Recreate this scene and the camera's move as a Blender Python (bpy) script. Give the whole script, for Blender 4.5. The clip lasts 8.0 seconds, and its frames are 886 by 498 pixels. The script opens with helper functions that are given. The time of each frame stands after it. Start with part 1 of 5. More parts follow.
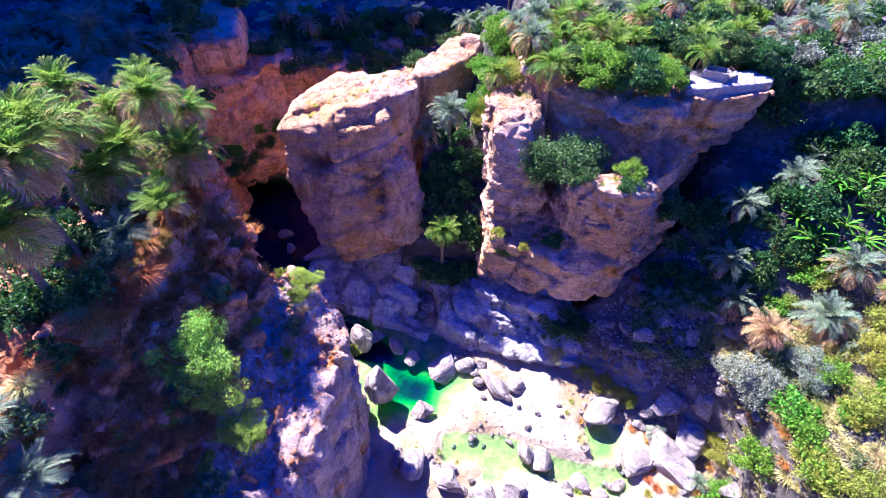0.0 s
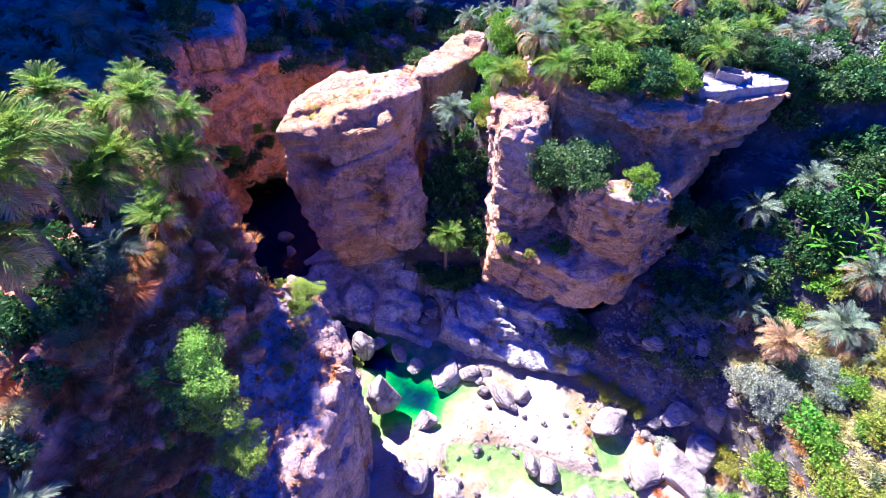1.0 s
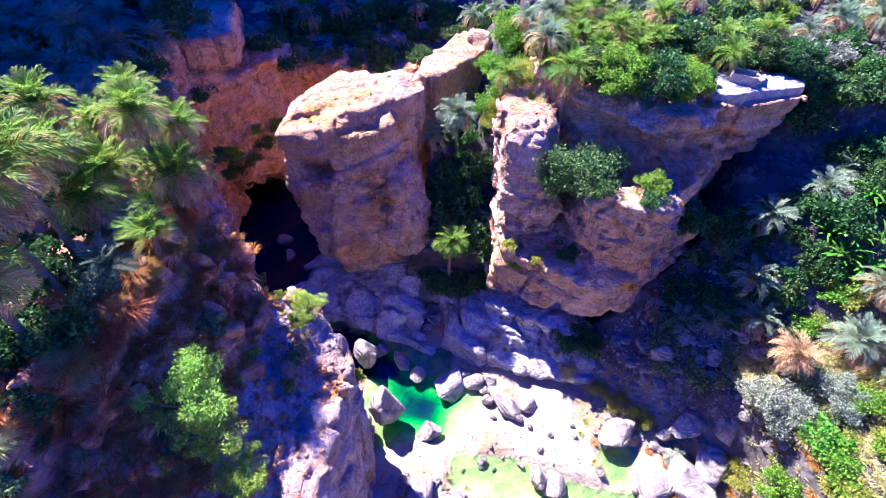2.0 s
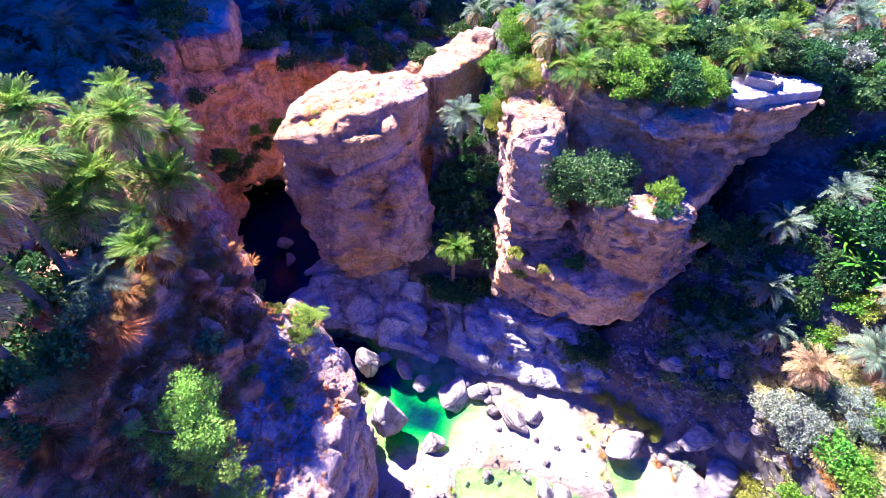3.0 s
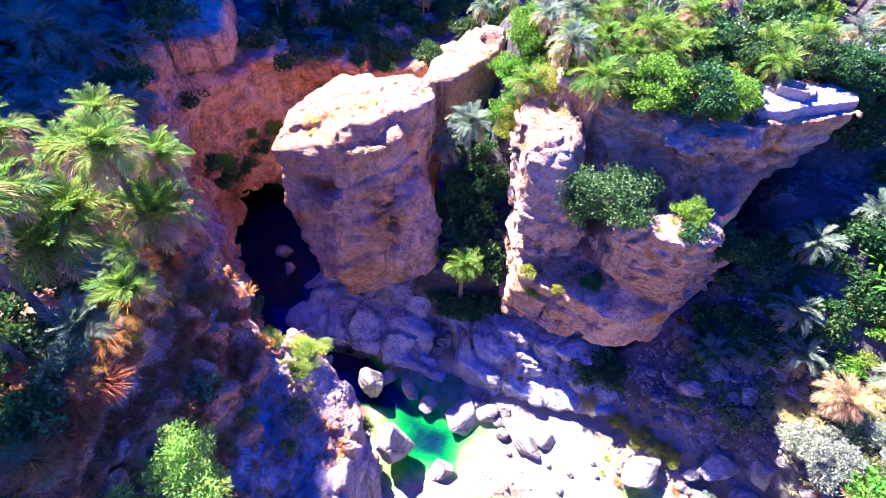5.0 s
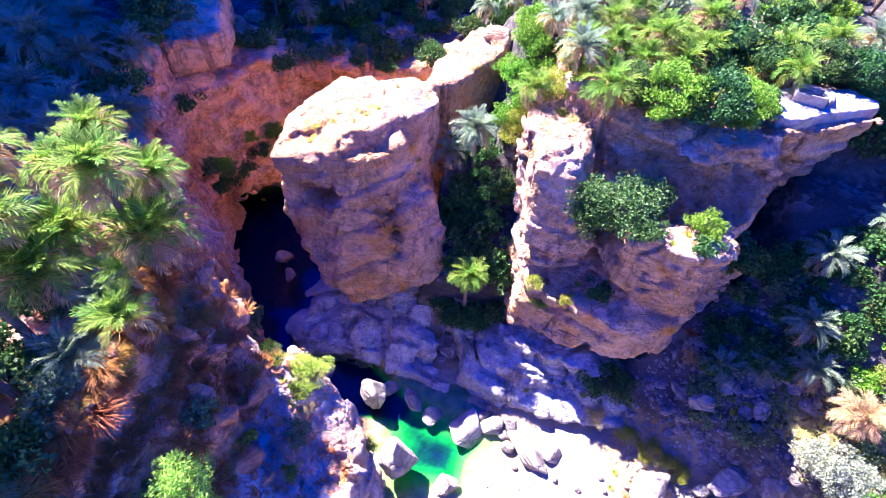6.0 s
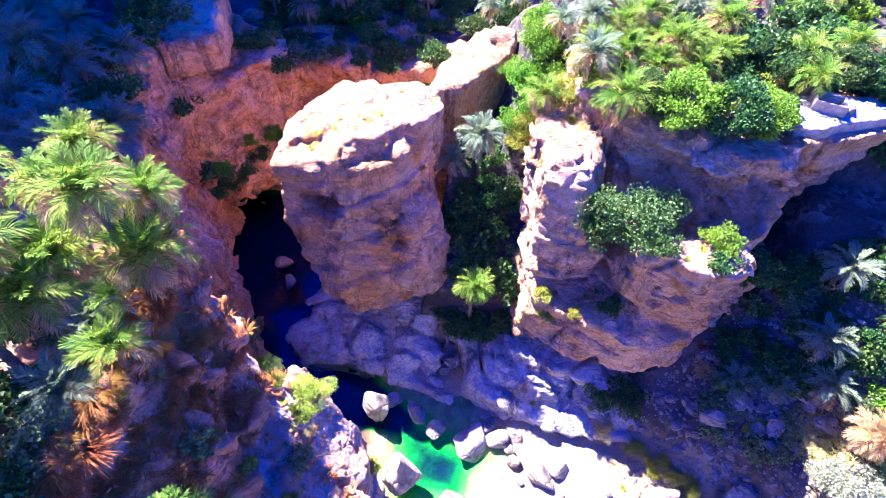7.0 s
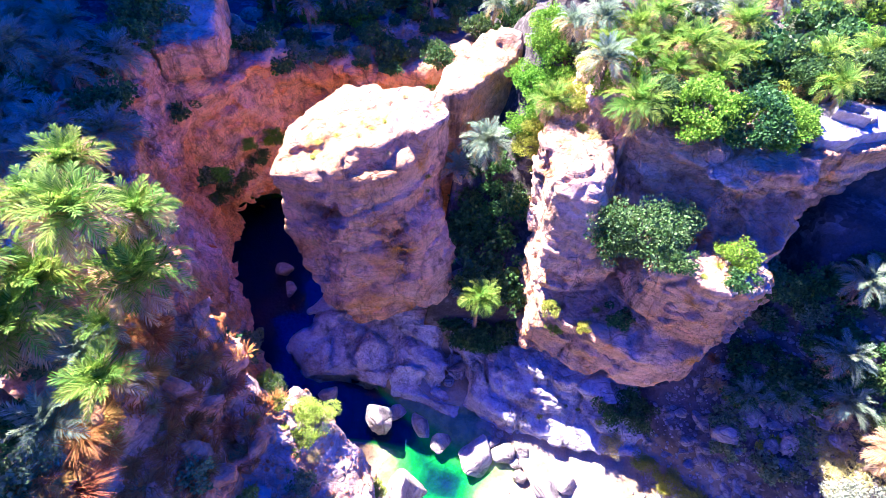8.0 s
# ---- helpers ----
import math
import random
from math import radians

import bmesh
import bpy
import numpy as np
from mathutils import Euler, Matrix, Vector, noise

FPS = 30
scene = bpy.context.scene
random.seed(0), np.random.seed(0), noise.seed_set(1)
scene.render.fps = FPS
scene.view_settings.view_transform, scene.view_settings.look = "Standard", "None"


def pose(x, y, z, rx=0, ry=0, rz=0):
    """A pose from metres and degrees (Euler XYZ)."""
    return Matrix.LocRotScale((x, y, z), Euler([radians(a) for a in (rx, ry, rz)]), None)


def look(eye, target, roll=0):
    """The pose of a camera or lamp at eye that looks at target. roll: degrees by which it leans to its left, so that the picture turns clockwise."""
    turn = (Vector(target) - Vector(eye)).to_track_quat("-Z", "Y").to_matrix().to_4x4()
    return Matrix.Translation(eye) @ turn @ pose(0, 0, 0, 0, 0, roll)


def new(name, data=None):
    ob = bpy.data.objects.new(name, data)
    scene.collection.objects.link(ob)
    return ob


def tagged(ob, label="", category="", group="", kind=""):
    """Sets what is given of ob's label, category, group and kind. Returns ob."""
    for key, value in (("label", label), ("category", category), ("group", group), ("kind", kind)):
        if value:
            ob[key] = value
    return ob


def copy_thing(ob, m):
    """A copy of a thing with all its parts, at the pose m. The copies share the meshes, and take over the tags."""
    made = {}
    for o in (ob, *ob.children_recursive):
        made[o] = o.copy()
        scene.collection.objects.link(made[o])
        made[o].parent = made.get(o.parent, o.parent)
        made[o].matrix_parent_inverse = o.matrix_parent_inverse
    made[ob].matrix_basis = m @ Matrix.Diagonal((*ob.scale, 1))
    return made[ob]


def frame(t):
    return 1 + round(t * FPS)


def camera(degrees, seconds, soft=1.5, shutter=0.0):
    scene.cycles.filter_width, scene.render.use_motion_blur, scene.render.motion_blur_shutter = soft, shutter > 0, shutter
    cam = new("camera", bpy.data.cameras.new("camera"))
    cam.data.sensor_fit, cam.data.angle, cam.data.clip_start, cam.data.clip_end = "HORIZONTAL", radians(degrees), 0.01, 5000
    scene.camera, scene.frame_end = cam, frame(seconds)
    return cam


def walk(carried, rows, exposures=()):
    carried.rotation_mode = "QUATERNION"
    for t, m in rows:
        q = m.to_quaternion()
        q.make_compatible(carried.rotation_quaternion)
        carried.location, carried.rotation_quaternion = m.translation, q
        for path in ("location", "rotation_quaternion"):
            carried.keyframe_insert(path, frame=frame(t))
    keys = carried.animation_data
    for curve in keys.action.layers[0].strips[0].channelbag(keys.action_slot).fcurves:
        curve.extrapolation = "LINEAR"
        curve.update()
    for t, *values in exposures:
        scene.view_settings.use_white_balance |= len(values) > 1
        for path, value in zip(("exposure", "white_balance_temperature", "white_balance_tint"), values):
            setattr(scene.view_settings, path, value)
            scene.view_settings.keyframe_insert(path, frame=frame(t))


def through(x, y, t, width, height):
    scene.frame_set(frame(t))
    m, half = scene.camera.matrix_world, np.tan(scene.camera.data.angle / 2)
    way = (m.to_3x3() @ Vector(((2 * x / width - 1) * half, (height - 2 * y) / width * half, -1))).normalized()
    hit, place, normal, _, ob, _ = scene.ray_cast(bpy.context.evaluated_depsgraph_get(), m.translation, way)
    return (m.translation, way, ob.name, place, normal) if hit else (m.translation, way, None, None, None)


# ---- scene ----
cam = camera(86.4, 8.0, soft=0.55)
PATH = [
    (0, (0.842, -0.375, 53.667), (0.8069, 1.0774, 52.2929), 2.28),
    (1, (0.188, 1.764, 53.726), (0.1561, 3.1969, 52.3314), 2.38),
    (2, (-0.437, 3.914, 53.781), (-0.4659, 5.3275, 52.3665), 2.48),
    (3, (-1.044, 6.076, 53.835), (-1.0703, 7.4700, 52.4013), 2.59),
    (4, (-1.645, 8.250, 53.891), (-1.6680, 9.6250, 52.4386), 2.71),
    (5, (-2.250, 10.438, 53.952), (-2.2703, 11.7935, 52.4815), 2.83),
    (6, (-2.871, 12.640, 54.021), (-2.8881, 13.9761, 52.5328), 2.95),
    (7, (-3.518, 14.856, 54.100), (-3.5325, 16.1737, 52.5955), 3.09),
    (8, (-4.203, 17.089, 54.194), (-4.2146, 18.3871, 52.6726), 3.23),
]
walk(cam, [(t, look(eye, target, roll)) for t, eye, target, roll in PATH],
     exposures=[(0, 2.16, 5080, 26), (8, 3.04, 5420, 25)])

# ---- world, sun ----
SUN_AZ, SUN_EL = radians(41), radians(47.8)  # azimuth from +y towards -x
SUN_DIR = Vector((-math.sin(SUN_AZ) * math.cos(SUN_EL), math.cos(SUN_AZ) * math.cos(SUN_EL), math.sin(SUN_EL)))
world = bpy.data.worlds.new("sky")
scene.world = world
world.use_nodes = True
wt = world.node_tree
sky = wt.nodes.new("ShaderNodeTexSky")
sky.sky_type, sky.sun_disc = "NISHITA", False
sky.sun_elevation, sky.sun_rotation = SUN_EL, -SUN_AZ
sky.altitude, sky.air_density, sky.dust_density, sky.ozone_density = 300, 1.0, 0.3, 3.0
deepen = wt.nodes.new("ShaderNodeHueSaturation")
deepen.inputs["Saturation"].default_value = 3.2
deepen.inputs["Hue"].default_value = 0.54
wt.links.new(sky.outputs[0], deepen.inputs["Color"])
wt.links.new(deepen.outputs[0], wt.nodes["Background"].inputs["Color"])
wt.nodes["Background"].inputs["Strength"].default_value = 0.095
lamp = bpy.data.lights.new("sun", "SUN")
lamp.energy, lamp.angle, lamp.color = 5.0, radians(0.6), (1.0, 0.88, 0.72)
sun = new("sun", lamp)
sun.matrix_world = look(SUN_DIR * 200, (0, 0, 0))

# ---- number tools: noise, solids, meshing ----
RNG = np.random.RandomState(7)
TAB = RNG.rand(32, 32, 32).astype(np.float32) * 2 - 1


def noise3(x, y, z):
    """Smooth noise of period 32, about -1 to 1."""
    x, y, z = (np.asarray(v, np.float32) for v in (x, y, z))
    xi, yi, zi = np.floor(x), np.floor(y), np.floor(z)
    fx, fy, fz = x - xi, y - yi, z - zi
    fx, fy, fz = (f * f * (3 - 2 * f) for f in (fx, fy, fz))
    a, b, c = xi.astype(np.int32) & 31, yi.astype(np.int32) & 31, zi.astype(np.int32) & 31
    a1, b1, c1 = (a + 1) & 31, (b + 1) & 31, (c + 1) & 31
    u = TAB[a, b, c] * (1 - fx) + TAB[a1, b, c] * fx
    v = TAB[a, b1, c] * (1 - fx) + TAB[a1, b1, c] * fx
    w = TAB[a, b, c1] * (1 - fx) + TAB[a1, b, c1] * fx
    q = TAB[a, b1, c1] * (1 - fx) + TAB[a1, b1, c1] * fx
    u = u * (1 - fy) + v * fy
    w = w * (1 - fy) + q * fy
    return u * (1 - fz) + w * fz


def fbm(x, y, z, size, octaves=3, gain=0.5):
    total, amp = 0.0, 1.0
    for k in range(octaves):
        s = 2.03 ** k / size
        total = total + amp * noise3(x * s + 11.3 * k, y * s + 5.7 * k, z * s + 3.1 * k)
        amp *= gain
    return total


def smoothstep(a, b, v):
    t = np.clip((v - a) / (b - a), 0, 1)
    return t * t * (3 - 2 * t)


def poly_sd(x, y, pts):
    """Signed distance to a polygon, negative inside."""
    d = np.full(np.shape(x), 1e9, np.float32)
    inside = np.zeros(np.shape(x), bool)
    n = len(pts)
    for i in range(n):
        (ax, ay), (bx, by) = pts[i], pts[(i + 1) % n]
        ex, ey = bx - ax, by - ay
        t = np.clip(((x - ax) * ex + (y - ay) * ey) / (ex * ex + ey * ey), 0, 1)
        d = np.minimum(d, (x - ax - t * ex) ** 2 + (y - ay - t * ey) ** 2)
        cross = ((ay > y) != (by > y)) & (x < ex * (y - ay) / (ey if ey else 1e-9) + ax)
        inside ^= cross
    d = np.sqrt(d)
    return np.where(inside, -d, d)


def smax(a, b, k):
    h = np.clip(0.5 - 0.5 * (b - a) / k, 0, 1)
    return b * (1 - h) + a * h + k * h * (1 - h)


def smin(a, b, k):
    return -smax(-a, -b, k)


def prism(x, y, z, pts, z0, z1, lean=(0, 0), flare=0.0, at=None, grad=(0, 0), edge=1.2, foot=0.6):
    """A rock block: outline pts at the height at, leaning and flaring with height, its top sloping by grad."""
    at = z0 if at is None else at
    cx, cy = np.mean(pts, axis=0)
    d = poly_sd(x - lean[0] * (z - at), y - lean[1] * (z - at), pts) - flare * (z - at)
    top = (z - z1 - grad[0] * (x - cx) - grad[1] * (y - cy)) / math.sqrt(1 + grad[0] ** 2 + grad[1] ** 2)
    return smax(smax(d, top, edge), z0 - z, foot)


def cells(x, y, z):
    """Broken blocks: a random value for each block and the nearness of its border."""
    xi, yi, zi = np.floor(x).astype(np.int32), np.floor(y).astype(np.int32), np.floor(z).astype(np.int32)
    f1 = np.full(x.shape, 9.0, np.float32)
    f2, value = f1.copy(), np.zeros(x.shape, np.float32)
    for i in (-1, 0, 1):
        for j in (-1, 0, 1):
            for k in (-1, 0, 1):
                a, b, c = (xi + i) & 31, (yi + j) & 31, (zi + k) & 31
                dx = xi + i + 0.5 + 0.42 * TAB[a, b, c] - x
                dy = yi + j + 0.5 + 0.42 * TAB[b, c, a] - y
                dz = zi + k + 0.5 + 0.42 * TAB[c, a, b] - z
                d = np.sqrt(dx * dx + dy * dy + dz * dz)
                near = d < f1
                f2 = np.where(near, f1, np.minimum(f2, d))
                value = np.where(near, TAB[c, b, a], value)
                f1 = np.where(near, d, f1)
    return value, f2 - f1


def rough(x, y, z, amp, strata, crack, block, tilt=(0.1, -0.04), bed=0.8):
    """Relief of weathered limestone: bulges, hollows, undercut beds, crevices, broken blocks."""
    wx, wy, wz = (1.5 * fbm(x + s, y - s, z, 6.5, 2) for s in (0, 40, 80))
    big = fbm(x + wx, y + wy, z + wz, 6.5, 2)
    hollow = np.abs(noise3((x + wx) / 3.6, (y + wy) / 3.6, (z + wz) / 2.9 + 7))
    chip = np.abs(noise3((x - wz) / 1.5, (y + wz) / 1.5, z / 1.1)) + 0.5 * np.abs(noise3(x / 0.7 + 5, y / 0.7, z / 0.55))
    level = (z + 0.6 * fbm(x, y, z, 8.0, 2) + tilt[0] * x + tilt[1] * y) / bed
    low = np.floor(level)
    part_way = level - low
    k = low.astype(np.int32)
    edge = smoothstep(0.78, 1.0, part_way)
    steps = TAB[k & 31, 3, 5] * (1 - edge) + TAB[(k + 1) & 31, 3, 5] * edge
    joint = -np.abs(2 * part_way - 1) ** 5
    where = smoothstep(-0.35, 0.35, noise3(x * 0.13 + 3, y * 0.13, z * 0.17))
    beds = (0.9 * steps + 0.5 * joint) * (0.25 + 0.75 * where) + 0.5 * noise3(x * 0.03, y * 0.03, level * 0.4)
    cleft = noise3((x + wx) / 3.4 + 9, (y + wy) / 3.4, (z + wz) / 11)
    slit = noise3((x - wy) / 7.0, (y + wx) / 7.0 + 4, (z + 0.35 * x + wz) / 3.0)
    split = -np.exp(-(cleft / 0.09) ** 2) - 0.7 * np.exp(-(slit / 0.07) ** 2)
    value, border = cells((x + 0.7 * wx) / 2.3, (y + 0.7 * wy) / 2.3, (z + 0.5 * wz) / 1.7)
    small, _ = cells((x - 0.5 * wy) / 0.95 + 5, (y + 0.5 * wx) / 0.95, z / 0.7 + 3)
    return amp * (0.85 * big + 0.6 * (hollow - 0.3) + 0.3 * (chip - 0.4)) + strata * beds + crack * split + block * (value + 0.4 * small - 3 * np.clip(0.08 - border, 0, 1))


def surface_net(lo, hi, step, field):
    """Vertices and quads of the zero surface of field(x, y, z) in a box."""
    ax = [np.arange(a, b + step, step, dtype=np.float32) for a, b in zip(lo, hi)]
    x, y, z = np.meshgrid(*ax, indexing="ij")
    s = field(x, y, z)
    inside = s < 0
    nx, ny, nz = s.shape
    cell = np.zeros((nx - 1, ny - 1, nz - 1), np.int8)
    for i in (0, 1):
        for j in (0, 1):
            for k in (0, 1):
                cell += inside[i:nx - 1 + i, j:ny - 1 + j, k:nz - 1 + k]
    where = np.argwhere((cell > 0) & (cell < 8))
    ids = np.full(cell.shape, -1, np.int32)
    ids[tuple(where.T)] = np.arange(len(where))
    acc, cnt = np.zeros((len(where), 3), np.float32), np.zeros(len(where), np.float32)
    corners = [(i, j, k) for i in (0, 1) for j in (0, 1) for k in (0, 1)]
    for c in corners:
        for axis in range(3):
            if c[axis]:
                continue
            e = list(c)
            e[axis] = 1
            a, b = where + c, where + e
            sa, sb = s[tuple(a.T)], s[tuple(b.T)]
            m = (sa < 0) != (sb < 0)
            t = np.where(m, sa / np.where(m, sa - sb, 1), 0)
            p = np.array(c, np.float32) + 0
            pos = np.tile(p, (len(where), 1))
            pos[:, axis] += t
            acc += pos * m[:, None]
            cnt += m
    verts = (where + acc / cnt[:, None]) * step + np.array(lo, np.float32)
    quads = []
    for axis in range(3):
        u, v = (axis + 1) % 3, (axis + 2) % 3
        sl0 = [slice(None)] * 3
        sl1 = [slice(None)] * 3
        sl0[axis], sl1[axis] = slice(0, -1), slice(1, None)
        cross = np.argwhere(inside[tuple(sl0)] != inside[tuple(sl1)])
        ok = (cross[:, u] > 0) & (cross[:, v] > 0) & (cross[:, u] < s.shape[u] - 1) & (cross[:, v] < s.shape[v] - 1)
        cross = cross[ok]
        first = inside[tuple(cross.T)]
        q = []
        for du, dv in ((-1, -1), (0, -1), (0, 0), (-1, 0)):
            c = cross.copy()
            c[:, u] += du
            c[:, v] += dv
            q.append(ids[tuple(c.T)])
        q = np.stack(q, 1)
        q[~first] = q[~first][:, ::-1]
        quads.append(q)
    return verts, np.concatenate(quads)


def whole_piece(verts, quads):
    """Keeps the largest connected piece."""
    label = np.arange(len(verts))
    while True:
        low = label[quads].min(1)
        before = label.copy()
        for k in range(4):
            np.minimum.at(label, quads[:, k], low)
        label = label[label]
        if (label == before).all():
            break
    keep = label == np.bincount(label).argmax()
    renumber = np.cumsum(keep) - 1
    return verts[keep], renumber[quads[keep[quads[:, 0]]]]


def mesh_from(name, verts, faces, smooth=True):
    me = bpy.data.meshes.new(name)
    n, k = faces.shape
    me.vertices.add(len(verts))
    me.vertices.foreach_set("co", np.asarray(verts, np.float32).ravel())
    me.loops.add(n * k)
    me.loops.foreach_set("vertex_index", faces.astype(np.int32).ravel())
    me.polygons.add(n)
    me.polygons.foreach_set("loop_start", np.arange(0, n * k, k, dtype=np.int32))
    me.update(calc_edges=True)
    me.validate()
    if smooth:
        me.polygons.foreach_set("use_smooth", np.ones(len(me.polygons), bool))
    return me


SOLID_V, SOLID_F, SOLID_N = [], [], [0]


def remember(verts, quads):
    """Keeps a surface for dropping things on it."""
    SOLID_V.append(np.asarray(verts, np.float32))
    SOLID_F.append(quads + SOLID_N[0])
    SOLID_N[0] += len(verts)


def rock_mass(name, lo, hi, step, pieces, cuts=(), blend=1.0, amp=0.8, strata=0.22, crack=0.5, block=0.2, holes=(), tilt=(0.1, -0.04), bed=0.8):
    """One rock from joined blocks, planes cut off it and hollows, with weathered relief."""
    def field(x, y, z):
        d = None
        for p in pieces:
            e = prism(x, y, z, **p)
            d = e if d is None else smin(d, e, blend)
        for (px, py, pz), n in cuts:
            n = np.array(n) / np.linalg.norm(n)
            d = smax(d, (x - px) * n[0] + (y - py) * n[1] + (z - pz) * n[2], 0.8)
        for (px, py, pz), (rx, ry, rz) in holes:
            r = np.sqrt(((x - px) / rx) ** 2 + ((y - py) / ry) ** 2 + ((z - pz) / rz) ** 2)
            d = smax(d, (1 - r) * min(rx, ry, rz), 0.5)
        near = np.abs(d) < 1.9
        d[near] -= rough(x[near], y[near], z[near], amp, strata, crack, block, tilt, bed)
        return d
    verts, quads = whole_piece(*surface_net(lo, hi, step, field))
    remember(verts, quads)
    return mesh_from(name, verts, quads)

# ---- materials ----
def material(name):
    m = bpy.data.materials.new(name)
    m.use_nodes = True
    return m, m.node_tree, m.node_tree.nodes["Principled BSDF"]


def node(tree, kind, **inputs):
    n = tree.nodes.new(kind)
    for key, value in inputs.items():
        n.inputs[key.replace("_", " ")].default_value = value
    return n


def ramp(tree, source, stops, mode="LINEAR"):
    r = tree.nodes.new("ShaderNodeValToRGB")
    r.color_ramp.interpolation = mode
    while len(r.color_ramp.elements) < len(stops):
        r.color_ramp.elements.new(0.5)
    for e, (p, c) in zip(r.color_ramp.elements, stops):
        e.position = p
        e.color = (*c, 1) if len(c) == 3 else c
    tree.links.new(source, r.inputs["Fac"])
    return r.outputs["Color"]


def mixed(tree, fac, a, b, mode="MIX"):
    m = tree.nodes.new("ShaderNodeMix")
    m.data_type, m.blend_type = "RGBA", mode
    for socket, value in ((m.inputs[0], fac), (m.inputs[6], a), (m.inputs[7], b)):
        if isinstance(value, (int, float)):
            socket.default_value = value
        elif isinstance(value, tuple):
            socket.default_value = (*value, 1)
        else:
            tree.links.new(value, socket)
    return m.outputs[2]


def place(tree, scale=(1, 1, 1)):
    """Coordinates in metres."""
    c = tree.nodes.new("ShaderNodeTexCoord")
    m = tree.nodes.new("ShaderNodeMapping")
    m.inputs["Scale"].default_value = scale
    tree.links.new(c.outputs["Object"], m.inputs["Vector"])
    return m.outputs["Vector"]


def noisy(tree, vec, scale, detail=6, rough=0.6, distortion=0.0):
    n = node(tree, "ShaderNodeTexNoise", Scale=scale, Detail=detail, Roughness=rough, Distortion=distortion)
    tree.links.new(vec, n.inputs["Vector"])
    return n.outputs["Fac"]


def bumped(tree, bsdf, pairs):
    last = None
    for source, strength, distance in pairs:
        b = node(tree, "ShaderNodeBump", Strength=strength, Distance=distance)
        tree.links.new(source, b.inputs["Height"])
        if last:
            tree.links.new(last, b.inputs["Normal"])
        last = b.outputs["Normal"]
    tree.links.new(last, bsdf.inputs["Normal"])


def rock_material(name, pale, warm, rust, dark, warm_share=0.5, seams=0.26):
    m, t, b = material(name)
    v = place(t)
    v_bed = place(t, (0.12, 0.12, 1.0))
    v_streak = place(t, (1.0, 1.0, 0.13))
    broad = noisy(t, v, 0.09, 5, 0.6, 0.6)
    col = mixed(t, ramp(t, broad, [(warm_share - 0.17, (0, 0, 0)), (warm_share + 0.12, (1, 1, 1))]), warm, pale)
    fine = noisy(t, v, 0.27, 9, 0.66, 0.5)
    col = mixed(t, ramp(t, fine, [(0.55, (0, 0, 0)), (0.68, (1, 1, 1))]), col, rust)
    beds = noisy(t, v_bed, 0.9, 4, 0.6, 0.2)
    col = mixed(t, ramp(t, beds, [(0.42, (0.0,) * 3), (0.62, (0.45,) * 3)]), col, tuple(0.8 * x for x in warm))
    streak = noisy(t, v_streak, 0.55, 6, 0.65)
    col = mixed(t, ramp(t, streak, [(0.57, (0, 0, 0)), (0.7, (0.7, 0.7, 0.7))]), col, dark)
    grain = noisy(t, v, 3.2, 10, 0.75)
    col = mixed(t, 0.6, col, ramp(t, grain, [(0.3, (0.2, 0.18, 0.18)), (0.45, (1.0, 1.0, 1.0)), (0.72, (1.55, 1.55, 1.55))]), "MULTIPLY")
    mottle = noisy(t, v, 0.42, 7, 0.66, 0.8)
    col = mixed(t, 0.7, col, ramp(t, mottle, [(0.32, (0.5, 0.42, 0.42)), (0.48, (1.1, 1.1, 1.1)), (0.66, (1.5, 1.45, 1.4))]), "MULTIPLY")
    # cracks along beds and joints
    lines = [(noisy(t, place(t, (0.16, 0.16, 1.0)), 0.9, 3, 0.5, 0.2), 0.5), (noisy(t, v, 0.16, 4, 0.5, 0.3), 0.47), (noisy(t, place(t, (1.0, 1.0, 0.3)), 0.22, 4, 0.55, 0.3), 0.53)]
    open_cracks = []
    for source, level in lines:
        open_cracks.append(ramp(t, source, [(level - 0.014, (1, 1, 1)), (level - 0.003, (0.15, 0.12, 0.12)), (level + 0.003, (0.15, 0.12, 0.12)), (level + 0.014, (1, 1, 1))]))
        col = mixed(t, seams, col, open_cracks[-1], "MULTIPLY")
    t.links.new(col, b.inputs["Base Color"])
    b.inputs["Roughness"].default_value = 0.92
    b.inputs["Specular IOR Level"].default_value = 0.15
    pits = node(t, "ShaderNodeTexVoronoi", Scale=1.1)
    t.links.new(v, pits.inputs["Vector"])
    bumped(t, b, [(noisy(t, v, 0.8, 10, 0.68, 0.4), 1.0, 1.0), (noisy(t, v_bed, 2.4, 5, 0.6), 0.5, 0.2), (grain, 1.0, 0.26), (pits.outputs["Distance"], 0.35, 0.2), (open_cracks[0], 0.8, 0.2), (open_cracks[2], 0.8, 0.2)])
    return m


ROCK_PALE = rock_material("pale limestone", (0.64, 0.43, 0.32), (0.62, 0.3, 0.12), (0.64, 0.27, 0.03), (0.09, 0.045, 0.03), 0.5)
ROCK_RED = rock_material("red limestone", (0.74, 0.46, 0.35), (0.68, 0.26, 0.08), (0.56, 0.13, 0.015), (0.08, 0.035, 0.025), 0.52)
ROCK_WALL = rock_material("orange limestone", (0.86, 0.54, 0.36), (0.84, 0.38, 0.12), (0.78, 0.25, 0.04), (0.16, 0.06, 0.035), 0.53)
ROCK_GREY = rock_material("water-worn limestone", (0.54, 0.5, 0.48), (0.46, 0.39, 0.34), (0.38, 0.26, 0.18), (0.07, 0.05, 0.045), 0.36, 0.14)
ROCK_RIM = rock_material("pinkish rim limestone", (0.6, 0.47, 0.42), (0.52, 0.33, 0.24), (0.54, 0.24, 0.07), (0.08, 0.05, 0.04), 0.46)


